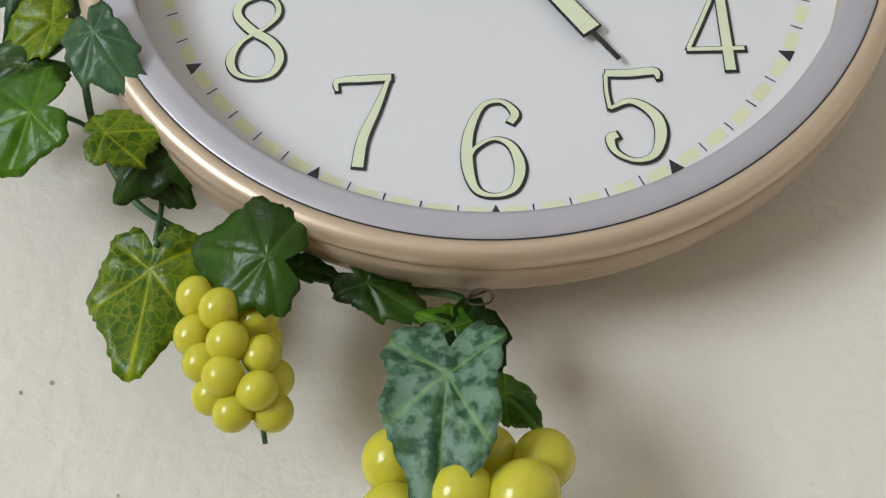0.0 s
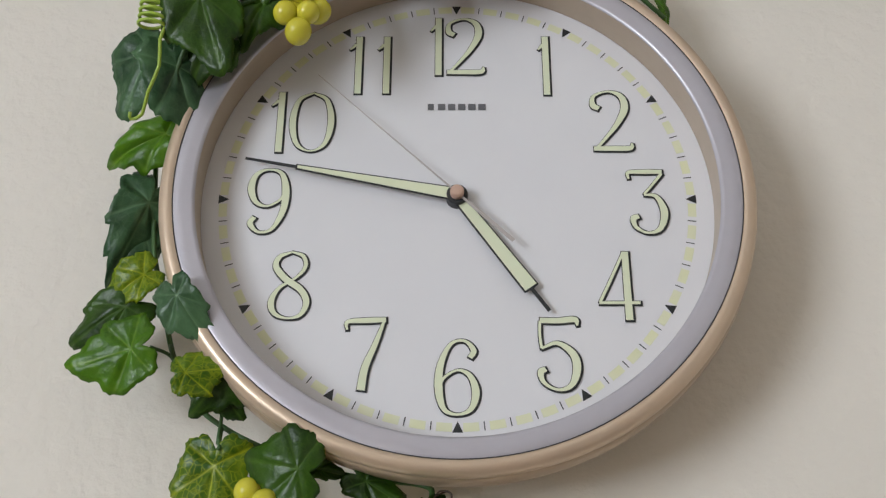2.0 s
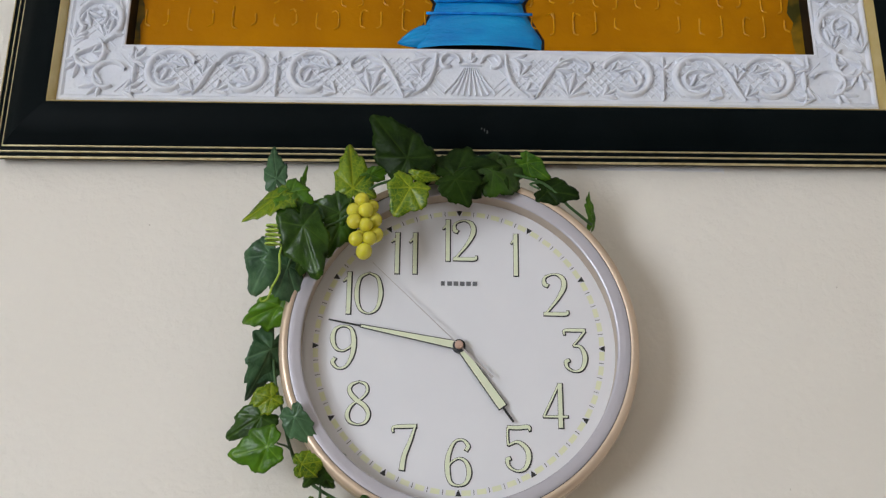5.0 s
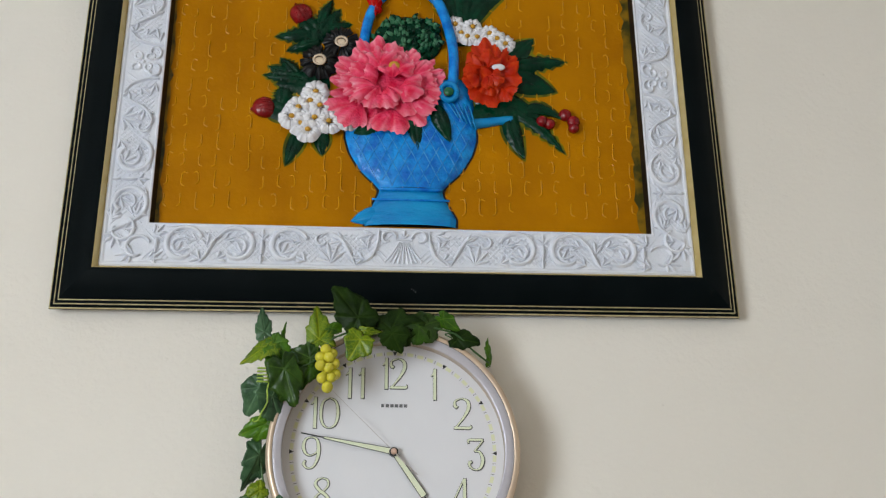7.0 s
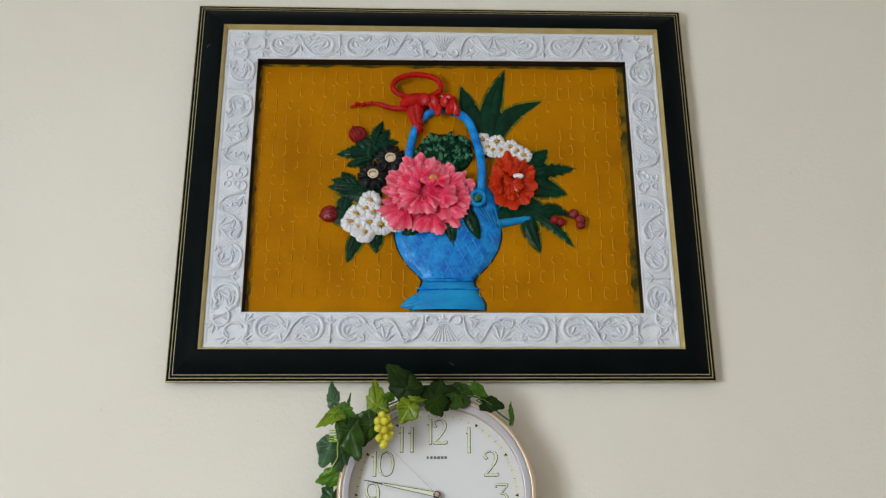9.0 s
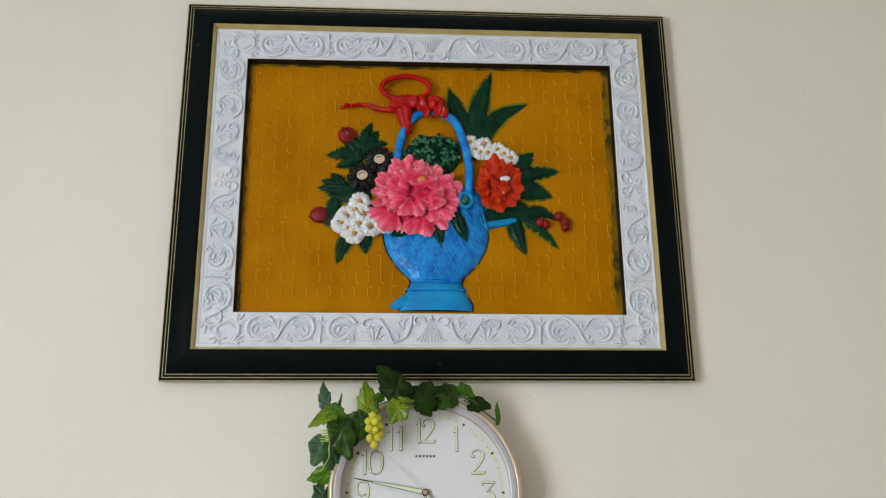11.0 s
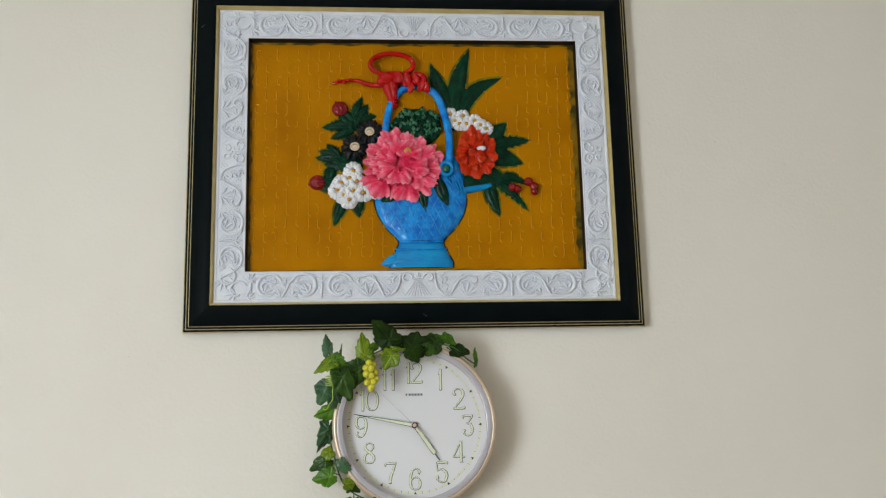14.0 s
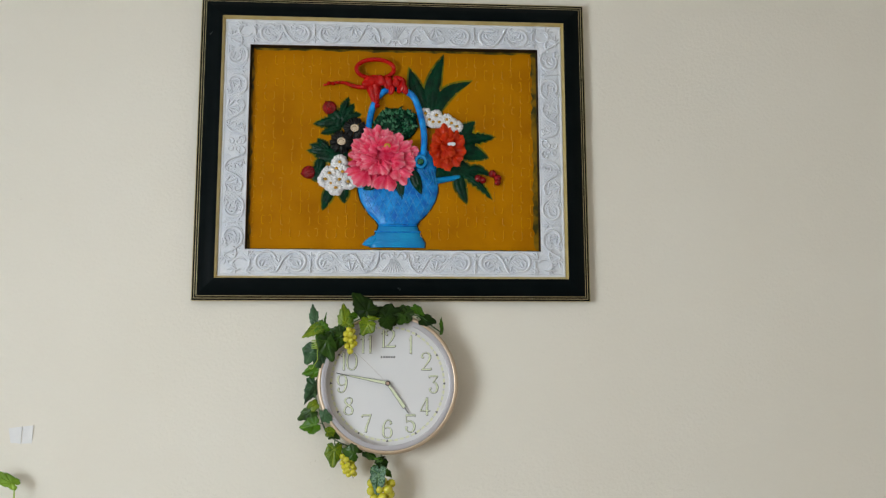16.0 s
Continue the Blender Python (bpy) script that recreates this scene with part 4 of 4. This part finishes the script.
def blossom(name, cu, cv, rx, ry, mat, layers, count, label, seed, high, base_y=0.0, frill=0.06):
    rng = random.Random(seed)
    base = relief(name, ball(bmesh.new(), cu, BOARD - 0.002, cv, rx * 0.8, high * 0.7 + base_y, ry * 0.8), mat, label)
    for k in range(layers):
        f = 1 - k / layers
        n = max(4, count - k)
        for i in range(n):
            a = 2 * math.pi * (i + 0.5 * (k % 2)) / n + rng.uniform(-0.25, 0.25)
            r1 = rx * (0.34 + 0.66 * f) * rng.uniform(0.86, 1.08)
            r0 = r1 * (0.50 if k < layers - 1 else 0.15) * rng.uniform(0.7, 1.1)
            du, dv = rng.uniform(-0.2, 0.2) * rx * (k > 0), rng.uniform(-0.2, 0.2) * rx * (k > 0)
            relief("petal", petal(bmesh.new(), cu + du, cv + dv, a, r0, r1, 3.3 / n * rng.uniform(0.75, 1.7), high * (0.55 + 0.65 * k / layers) * rng.uniform(0.7, 1.3), 0.55, rng, ry / rx, base_y + 0.003 * k + rng.uniform(0, 0.003), frill), mat, parent=base)
    return base


blossom("peony", -0.028, -0.026, 0.094, 0.081, M_PINK, 5, 10, "large rose pink peony in relief", 11, 0.014, 0.008, 0.11)
relief("flower_centre", ball(bmesh.new(), -0.016, BOARD - 0.034, 0.000, 0.009, 0.004, 0.008), M_PYELLOW)
blossom("orange_flower", 0.142, 0.002, 0.049, 0.060, M_ORANGE, 3, 7, "vermilion flower in relief", 9, 0.013, 0.002, 0.11)
relief("flower_centre", ball(bmesh.new(), 0.153, BOARD - 0.021, 0.011, 0.011, 0.004, 0.006), M_WPETAL)


def daisy(u, v, r, mat, centre, n, high, seed, bead=0.3):
    rng = random.Random(seed)
    ob = relief("daisy", ball(bmesh.new(), u, BOARD - 0.002 - high * 0.9, v, r * bead, 0.004, r * bead * 0.8, 14, 8), centre, "small painted daisy in relief")
    for k in range(n):
        relief("petal", petal(bmesh.new(), u, v, 2 * math.pi * k / n + rng.uniform(-0.1, 0.1), r * 0.1, r, 3.8 / n, high * rng.uniform(0.85, 1.1), 0.2, rng), mat, parent=ob)


for k, (u, v) in enumerate(((-0.140, -0.040), (-0.148, -0.057), (-0.166, -0.070), (-0.132, -0.066), (-0.162, -0.097), (-0.117, -0.092), (-0.098, -0.074), (-0.088, -0.086), (-0.140, -0.086), (-0.150, -0.108), (-0.176, -0.086))):
    daisy(u, v, 0.0215, M_WPETAL, M_PYELLOW, 6, 0.015 + 0.0012 * (k % 4), k, 0.22)
for k, (u, v) in enumerate(((0.084, 0.096), (0.094, 0.079), (0.113, 0.091), (0.120, 0.073), (0.141, 0.080), (0.153, 0.070), (0.167, 0.062), (0.104, 0.073))):
    daisy(u, v, 0.0165, M_WPETAL, M_PYELLOW, 6, 0.011 + 0.001 * (k % 3), 30 + k, 0.26)
for k, (u, v, r) in enumerate(((-0.102, 0.052, 0.030), (-0.136, 0.015, 0.031))):
    daisy(u, v, r, M_BLACKP, M_BEAD, 12, 0.013 + 0.003 * k, 60 + k, 0.27)
    relief("bead_ring", tube(bmesh.new(), [(u + 0.0092 * math.cos(a), BOARD - 0.017 - 0.003 * k, v + 0.0084 * math.sin(a)) for a in np.linspace(0, 2 * math.pi, 13)], 0.0020, 6, 2), M_BEAD, "pearly cream ring")
for u, v, size, aim in ((-0.170, 0.110, 1.0, 2.1), (-0.222, -0.066, 0.95, 3.3)):
    cu, su = math.cos(aim), math.sin(aim)
    bud = relief("rose_bud", ball(bmesh.new(), u, BOARD - 0.004, v, 0.019 * size, 0.011, 0.018 * size), M_CRIMSON, "glossy crimson rose bud")
    for k, (off, long, wide) in enumerate(((-0.009, 0.017, 0.021), (0.009, 0.018, 0.021), (0.0, 0.022, 0.024))):
        relief("petal", blade(bmesh.new(), u - 0.014 * cu - off * su, v - 0.014 * su + off * cu, u + long * size * cu - 0.4 * off * su, v + long * size * su + 0.4 * off * cu, wide * size, 0.014 + 0.002 * k, bend=0.002 * (k - 1), blunt=0.9), M_CRIMSON, parent=bud)
for u, v, r in ((0.262, -0.064, 0.0105), (0.275, -0.076, 0.0105), (0.275, -0.087, 0.009), (0.224, -0.077, 0.010), (0.236, -0.081, 0.009)):
    relief("painted_berry", ball(bmesh.new(), u, BOARD - 0.005, v, r, 0.009, r), M_CRIMSON, "glossy dark red berry")
relief("painted_stalk", tube(bmesh.new(), [(0.205, BOARD - 0.004, -0.060), (0.236, BOARD - 0.005, -0.064), (0.268, BOARD - 0.005, -0.074)], 0.0025, 6), M_DGREEN)

# ---- the grape garland round the clock ----
garland = thing("grape_garland", (0, -0.02, 1.60), "artificial grape vine garland with green leaves draped round the clock", "garland")
BASE = Vector((0, -0.02, 1.60))


def vine(name, points, radius, mat, label="", seg=8, steps=6, taper=1.0):
    return part(name, tube(bmesh.new(), [Vector(p) - BASE for p in points], radius, seg, steps, taper), mat, garland, label, True)


LOBES = ((0.0, 1.0), (0.98, 0.82), (-0.98, 0.82), (2.05, 0.74), (-2.05, 0.74))
leaf_count = [0]


def leaf(tone, x, y, z, tx, tz, width, dy=0.0, roll=0.0, cup=0.12, name="vine_leaf"):
    """An ivy-shaped leaf from its stalk's end to its tip. dy: how far the tip comes forward; roll: degrees about its length."""
    leaf_count[0] += 1
    rng = random.Random(leaf_count[0] * 7 + 1)
    a, b = Vector((x, y, z)), Vector((tx, y - dy, tz))
    length = (b - a).length
    ax = (b - a).normalized()
    out = Vector((0, -1, 0))
    out = (out - ax * out.dot(ax)).normalized()
    side = ax.cross(out)
    turn = Matrix.Rotation(radians(roll + rng.uniform(-9, 9)), 3, ax)
    out, side = turn @ out, turn @ side
    n, nr = 84, 7
    half, centre = width / 2 * 1.05, 0.24
    lob = [(t + rng.uniform(-0.1, 0.1) * (t != 0), s * rng.uniform(0.9, 1.08) if t else 1.0) for t, s in LOBES]

    def rim(t):
        r = 0.0
        for lt, ls in lob:
            d = abs((t - lt + math.pi) % (2 * math.pi) - math.pi)
            r = max(r, ls * max(0.0, 1 - 0.34 * d - 0.05 * d * d))
        r += 0.13 * max(0.0, 1 - abs(t) / 0.30)
        r *= 1 - 0.45 * max(0, 1 - abs(abs(t) - math.pi) / 0.35)
        return r * (1 + 0.040 * math.sin(13 * t + leaf_count[0]) + 0.030 * abs(math.sin(11.5 * t)) + 0.018 * math.sin(37 * t))

    wide = max(abs(rim(t) * math.sin(t)) for t in np.linspace(-math.pi, math.pi, 90))
    bm = bmesh.new()
    lay = bm.verts.layers.float.new("vein")
    p1, p2 = rng.uniform(0, 6), rng.uniform(0, 6)
    fold, twist, skew = rng.uniform(-0.16, 0.22), rng.uniform(-0.22, 0.22), rng.uniform(-0.10, 0.10)
    rings = []
    for i in range(nr + 1):
        f = i / nr
        ring = []
        for k in range(n if i else 1):
            t = 2 * math.pi * k / n - math.pi
            r = rim(t) * f
            u = centre + (1 - centre) * r * math.cos(t) if math.cos(t) > 0 else centre + 0.62 * r * math.cos(t)
            v = r * math.sin(t) / wide * (1 + skew * (1 if t > 0 else -1)) + skew * u * (1 - u)
            near = min(abs(math.sin(min(abs((t - lt + math.pi) % (2 * math.pi) - math.pi), 1.5))) * r * 3.0 for lt, _ in lob)
            crease = min(1.0, near * 3.2)
            h = 0.026 * crease - cup * 1.3 * r * r + 0.060 * math.sin(3.6 * u + p1) + 0.045 * r * math.sin(2 * t + p2) + 0.016 * math.sin(7 * v + p1) + 0.012 * r * math.sin(9 * t + p1) + fold * abs(v) * half / length + twist * v * u * half / length
            fork = 0.5 + 0.5 * math.sin(26 * r + 5.0 * near)
            q = a + ax * (u * length) + side * (v * half) + out * (h * length) - BASE
            vert = bm.verts.new(q)
            vert[lay] = max(0.0, 1 - near * 11) + 0.45 * max(0, fork - 0.72) * 3
            ring.append(vert)
        rings.append(ring)
    for k in range(n):
        bm.faces.new((rings[0][0], rings[1][k], rings[1][(k + 1) % n]))
    for p, q in zip(rings[1:], rings[2:]):
        for k in range(n):
            bm.faces.new((p[k], q[k], q[(k + 1) % n], p[(k + 1) % n]))
    ob = part(name, bm, LEAF[tone], garland, "", True)
    so = ob.modifiers.new("thickness", "SOLIDIFY")
    so.thickness, so.offset = 0.0005, 0
    return ob


# main stem, in two runs, and side stalks
vine("stem", [(0.135, -0.052, 1.978), (0.112, -0.064, 1.992), (0.082, -0.071, 2.016), (0.026, -0.082, 2.023), (-0.028, -0.082, 2.019), (-0.052, -0.084, 2.015), (-0.075, -0.090, 2.006), (-0.091, -0.093, 1.996), (-0.113, -0.093, 1.967), (-0.147, -0.091, 1.950), (-0.164, -0.087, 1.928), (-0.177, -0.063, 1.897)], 0.0015, M_STEM, "green plastic vine stem")
vine("stem", [(-0.177, -0.063, 1.897), (-0.185, -0.047, 1.883), (-0.184, -0.042, 1.850), (-0.179, -0.044, 1.812), (-0.171, -0.044, 1.785), (-0.164, -0.042, 1.757), (-0.157, -0.040, 1.740), (-0.144, -0.038, 1.720), (-0.131, -0.036, 1.710), (-0.112, -0.036, 1.700), (-0.080, -0.034, 1.688), (-0.050, -0.032, 1.682), (-0.018, -0.032, 1.678), (-0.014, -0.040, 1.668), (-0.015, -0.055, 1.640), (-0.016, -0.060, 1.615)], 0.0016, M_STEM)
for pts in (
    [(-0.157, -0.040, 1.740), (-0.163, -0.044, 1.749), (-0.173, -0.050, 1.752)],
    [(-0.144, -0.038, 1.720), (-0.132, -0.040, 1.719), (-0.131, -0.044, 1.698)],
    [(-0.131, -0.036, 1.710), (-0.130, -0.044, 1.700), (-0.129, -0.048, 1.694)],
    [(-0.179, -0.044, 1.790), (-0.184, -0.044, 1.785), (-0.190, -0.044, 1.783)],
    [(-0.177, -0.063, 1.897), (-0.177, -0.063, 1.894), (-0.175, -0.064, 1.893)],
    [(-0.164, -0.087, 1.928), (-0.172, -0.089, 1.956), (-0.185, -0.089, 2.003)],
    [(-0.113, -0.093, 1.967), (-0.107, -0.095, 1.975), (-0.096, -0.102, 1.987)],
    [(0.082, -0.071, 2.016), (0.071, -0.071, 2.014), (0.080, -0.073, 2.008)],
    [(-0.164, -0.042, 1.757), (-0.156, -0.052, 1.736), (-0.150, -0.068, 1.731)],
):
    vine("stalk", pts, 0.0011, M_STEM, seg=6)
coil = [(-0.1801 + 0.0080 * math.cos(a), -0.104 + 0.006 * math.sin(a), 1.955 - 0.0042 * a / (2 * math.pi) * 1.1) for a in np.linspace(0, 2 * math.pi * 5, 46)]
vine("tendril", coil + [(-0.174, -0.104, 1.923), (-0.173, -0.102, 1.906), (-0.181, -0.091, 1.895), (-0.186, -0.081, 1.886), (-0.193, -0.079, 1.884), (-0.193, -0.082, 1.887)], 0.0011, M_TENDRIL, "curly lime green tendril", 6, 2)
vine("twist_wire", [(-0.014, -0.046, 1.666), (-0.010, -0.054, 1.670), (-0.004, -0.056, 1.669), (-0.004, -0.056, 1.665), (-0.010, -0.056, 1.664), (-0.012, -0.052, 1.668), (-0.005, -0.052, 1.671)], 0.0005, M_WIRE, "thin brown twist wire", 6)

leaf("B", -0.182, -0.092, 1.997, -0.189, 2.040, 0.024, 0.000)
leaf("L", -0.168, -0.098, 1.988, -0.210, 1.966, 0.038, 0.004, 20)
leaf("M", -0.174, -0.100, 1.996, -0.144, 1.970, 0.032, 0.000)
leaf("M", -0.162, -0.089, 1.991, -0.151, 2.021, 0.010, 0.000, 50)
leaf("D", -0.157, -0.110, 1.966, -0.136, 1.905, 0.050, -0.000)
leaf("M", -0.167, -0.102, 1.984, -0.157, 1.940, 0.038, 0.000)
leaf("B", -0.148, -0.100, 1.975, -0.139, 1.952, 0.019, 0.000)
leaf("D", -0.112, -0.095, 1.967, -0.142, 1.980, 0.034, 0.003)
leaf("D", -0.114, -0.091, 1.972, -0.128, 1.932, 0.034, 0.003)
leaf("D", -0.142, -0.084, 1.947, -0.160, 1.914, 0.043, -0.002)
leaf("B", -0.178, -0.079, 1.941, -0.206, 1.898, 0.050, -0.007)
leaf("B", -0.172, -0.090, 1.931, -0.152, 1.880, 0.044, -0.024, -15)
leaf("M", -0.166, -0.066, 1.889, -0.213, 1.872, 0.034, -0.014)
leaf("L", -0.106, -0.094, 1.984, -0.112, 2.040, 0.042, 0.002)
leaf("M", -0.096, -0.090, 2.011, -0.073, 2.026, 0.019, -0.006)
leaf("K", -0.044, -0.097, 2.016, -0.085, 2.066, 0.052, 0.015)
leaf("L", -0.046, -0.099, 2.003, -0.064, 1.970, 0.044, 0.007)
leaf("K", -0.048, -0.078, 2.017, -0.015, 2.040, 0.039, 0.000)
leaf("K", -0.019, -0.090, 2.009, 0.035, 2.025, 0.058, 0.004)
leaf("K", 0.045, -0.082, 2.019, 0.012, 2.017, 0.043, 0.000)
leaf("K", -0.009, -0.095, 2.013, 0.006, 1.984, 0.047, 0.004)
leaf("D", 0.020, -0.088, 2.013, 0.069, 2.037, 0.051, -0.008)
leaf("M", 0.061, -0.075, 2.041, 0.089, 2.020, 0.024, 0.000, 25)
leaf("K", 0.079, -0.071, 2.009, 0.119, 2.003, 0.033, 0.000)
leaf("M", 0.134, -0.048, 1.976, 0.140, 2.014, 0.013, 0.000, 50)
leaf("L", -0.050, -0.099, 2.011, -0.021, 2.007, 0.012, 0.000, 30)
leaf("B", -0.182, -0.046, 1.858, -0.200, 1.801, 0.040, 0.000, -20)
leaf("B", -0.184, -0.040, 1.840, -0.206, 1.812, 0.034, 0.000)
leaf("L", -0.174, -0.050, 1.800, -0.203, 1.780, 0.028, 0.000)
leaf("D", -0.180, -0.045, 1.782, -0.222, 1.760, 0.032, 0.000)
leaf("M", -0.170, -0.058, 1.750, -0.214, 1.739, 0.044, 0.000)
leaf("B", -0.158, -0.072, 1.782, -0.138, 1.748, 0.029, 0.000, 15)
leaf("L", -0.152, -0.070, 1.728, -0.126, 1.734, 0.026, 0.000)
leaf("D", -0.117, -0.060, 1.744, -0.143, 1.714, 0.034, 0.000)
leaf("D", -0.135, -0.052, 1.735, -0.120, 1.712, 0.026, 0.000)
leaf("L", -0.131, -0.046, 1.699, -0.135, 1.645, 0.047, 0.000, 0, 0.06)
leaf("D", -0.074, -0.068, 1.676, -0.110, 1.684, 0.042, 0.000)
leaf("D", -0.080, -0.050, 1.684, -0.060, 1.680, 0.012, 0.000)
leaf("D", -0.056, -0.050, 1.681, -0.026, 1.663, 0.022, 0.000)
leaf("K", -0.019, -0.048, 1.664, -0.002, 1.637, 0.032, 0.000)
leaf("M", -0.014, -0.050, 1.654, -0.030, 1.665, 0.018, 0.000)
leaf("S", -0.018, -0.080, 1.642, -0.024, 1.582, 0.040, 0.008, 0, 0.04)
leaf("M", -0.027, -0.060, 1.645, -0.040, 1.630, 0.018, 0.000)
leaf("M", -0.004, -0.052, 1.636, 0.012, 1.620, 0.016, 0.000)

grape_mesh = bmesh.new()
ball(grape_mesh, 0, 0, 0, 1, 1, 1, 24, 16)
seed_grape = bpy.data.meshes.new("grape")
grape_mesh.to_mesh(seed_grape)
grape_mesh.free()
seed_grape.materials.append(M_GRAPE)
for p in seed_grape.polygons:
    p.use_smooth = True


def bunch(top, bottom, r, places, seed):
    """A bunch: its stalk, and the grapes round it at (x, depth, z)."""
    rng = random.Random(seed)
    stalk = vine("grape_bunch", [top, ((top[0] + bottom[0]) / 2, top[1] + 0.001, (top[2] + bottom[2]) / 2), bottom], 0.0010, M_STEM, "bunch of yellow green plastic grapes", 6, 4)
    for x, y, z in places:
        g = new("grape", seed_grape)
        g.parent = stalk
        s = r * rng.uniform(0.95, 1.05)
        g.matrix_basis = Matrix.LocRotScale(Vector((x, y, z)) - BASE, Euler((rng.random(), rng.random(), rng.random())), (s, s, s * rng.uniform(1.0, 1.12)))


bunch((-0.096, -0.100, 1.990), (-0.092, -0.101, 1.925), 0.0074, [
    (-0.097, -0.106, 1.980), (-0.104, -0.106, 1.969), (-0.092, -0.109, 1.968), (-0.103, -0.111, 1.956), (-0.092, -0.110, 1.953), (-0.084, -0.101, 1.961),
    (-0.101, -0.108, 1.939), (-0.088, -0.107, 1.940), (-0.093, -0.106, 1.927), (-0.083, -0.100, 1.946), (-0.088, -0.098, 1.976), (-0.097, -0.099, 1.963), (-0.096, -0.099, 1.946)], 1)
bunch((-0.098, -0.050, 1.684), (-0.083, -0.052, 1.616), 0.0072, [
    (-0.110, -0.056, 1.669), (-0.100, -0.062, 1.662), (-0.110, -0.055, 1.655), (-0.096, -0.063, 1.649), (-0.106, -0.057, 1.644), (-0.097, -0.062, 1.637),
    (-0.085, -0.058, 1.646), (-0.085, -0.061, 1.632), (-0.102, -0.052, 1.634), (-0.094, -0.056, 1.626), (-0.081, -0.052, 1.627)], 2)
bunch((-0.084, -0.046, 1.676), (-0.086, -0.048, 1.630), 0.0071, [
    (-0.088, -0.054, 1.661), (-0.087, -0.048, 1.655), (-0.082, -0.048, 1.640), (-0.088, -0.046, 1.667), (-0.092, -0.046, 1.672)], 5)
bunch((-0.016, -0.058, 1.632), (-0.014, -0.060, 1.552), 0.0108, [
    (-0.038, -0.066, 1.606), (0.011, -0.066, 1.605), (0.003, -0.078, 1.591), (-0.008, -0.060, 1.608), (-0.038, -0.070, 1.587), (-0.017, -0.078, 1.592),
    (-0.026, -0.052, 1.600), (-0.030, -0.066, 1.570), (-0.010, -0.076, 1.572), (0.009, -0.064, 1.578), (-0.022, -0.058, 1.556), (-0.003, -0.060, 1.558)], 3)

# ---- small things on the wall ----
bm = bmesh.new()
for pts in ([(-0.945, 1.737), (-0.911, 1.741), (-0.913, 1.699), (-0.938, 1.701)], [(-0.910, 1.741), (-0.884, 1.744), (-0.886, 1.700), (-0.911, 1.699)]):
    front = [bm.verts.new((x, WALL_Y - (0.005 if i == 1 else 0.0012), z)) for i, (x, z) in enumerate(pts)]
    back = [bm.verts.new((x, WALL_Y - 0.0002, z)) for x, z in pts]
    bm.faces.new(front)
    for i in range(len(pts)):
        j = (i + 1) % len(pts)
        bm.faces.new((front[i], back[i], back[j], front[j]))
tagged(part("paper_tape", bm, M_PAPER), "torn scrap of white paper tape stuck on the wall", "tape")
bm = bmesh.new()
for x0, x1, z0, z1 in ((0.130, 0.289, 2.061, 2.078), (0.2895, 0.291, 2.059, 2.078)):
    box(bm, x0, x1, WALL_Y - 0.0008, WALL_Y - 0.0002, z0, z1)
tagged(part("paper_strip", bm, M_PAPER), "narrow pale paper strip stuck on the wall under the picture", "tape")
BASE = Vector((-0.90, -0.01, 1.35))
garland = thing("climbing_plant", tuple(BASE), "green leaf on a thin stalk climbing up the wall", "plant")
vine("stem", [(-0.905, -0.004, 1.35), (-0.908, -0.020, 1.45), (-0.906, -0.042, 1.54), (-0.906, -0.050, 1.597)], 0.0018, M_TENDRIL, seg=8)
leaf("P", -0.901, -0.050, 1.600, -0.956, 1.634, 0.034, 0.01, 40, name="leaf")
wall = bpy.data.objects["wall_north"]
rng = random.Random(12)
M_CHIP = material("grey_plaster_chip", (0.60, 0.54, 0.46), 0.8, scale=200)
for x, z, r in ((-0.180, 1.656, 0.0014), (-0.192, 1.652, 0.0010), (-0.148, 1.610, 0.0009), (0.40, 1.93, 0.0012), (-0.33, 1.99, 0.0010), (0.33, 1.72, 0.0011), (-0.80, 1.93, 0.0018), (-0.62, 2.01, 0.0016), (0.72, 2.50, 0.0016), (-0.95, 2.32, 0.0017)):
    bm = bmesh.new()
    ring = [bm.verts.new((x + r * rng.uniform(0.6, 1.4) * math.cos(k), WALL_Y - 0.0006, z + r * rng.uniform(0.6, 1.5) * math.sin(k))) for k in np.linspace(0, 5.4, 7)]
    top = bm.verts.new((x, WALL_Y - 0.0012, z))
    for p, q in zip(ring, ring[1:] + ring[:1]):
        bm.faces.new((p, q, top))
    bmesh.ops.scale(bm, vec=(0.7, 1, 0.7), space=Matrix.Translation((-x, 0, -z)), verts=bm.verts)
    part("chip", bm, M_CHIP, wall)
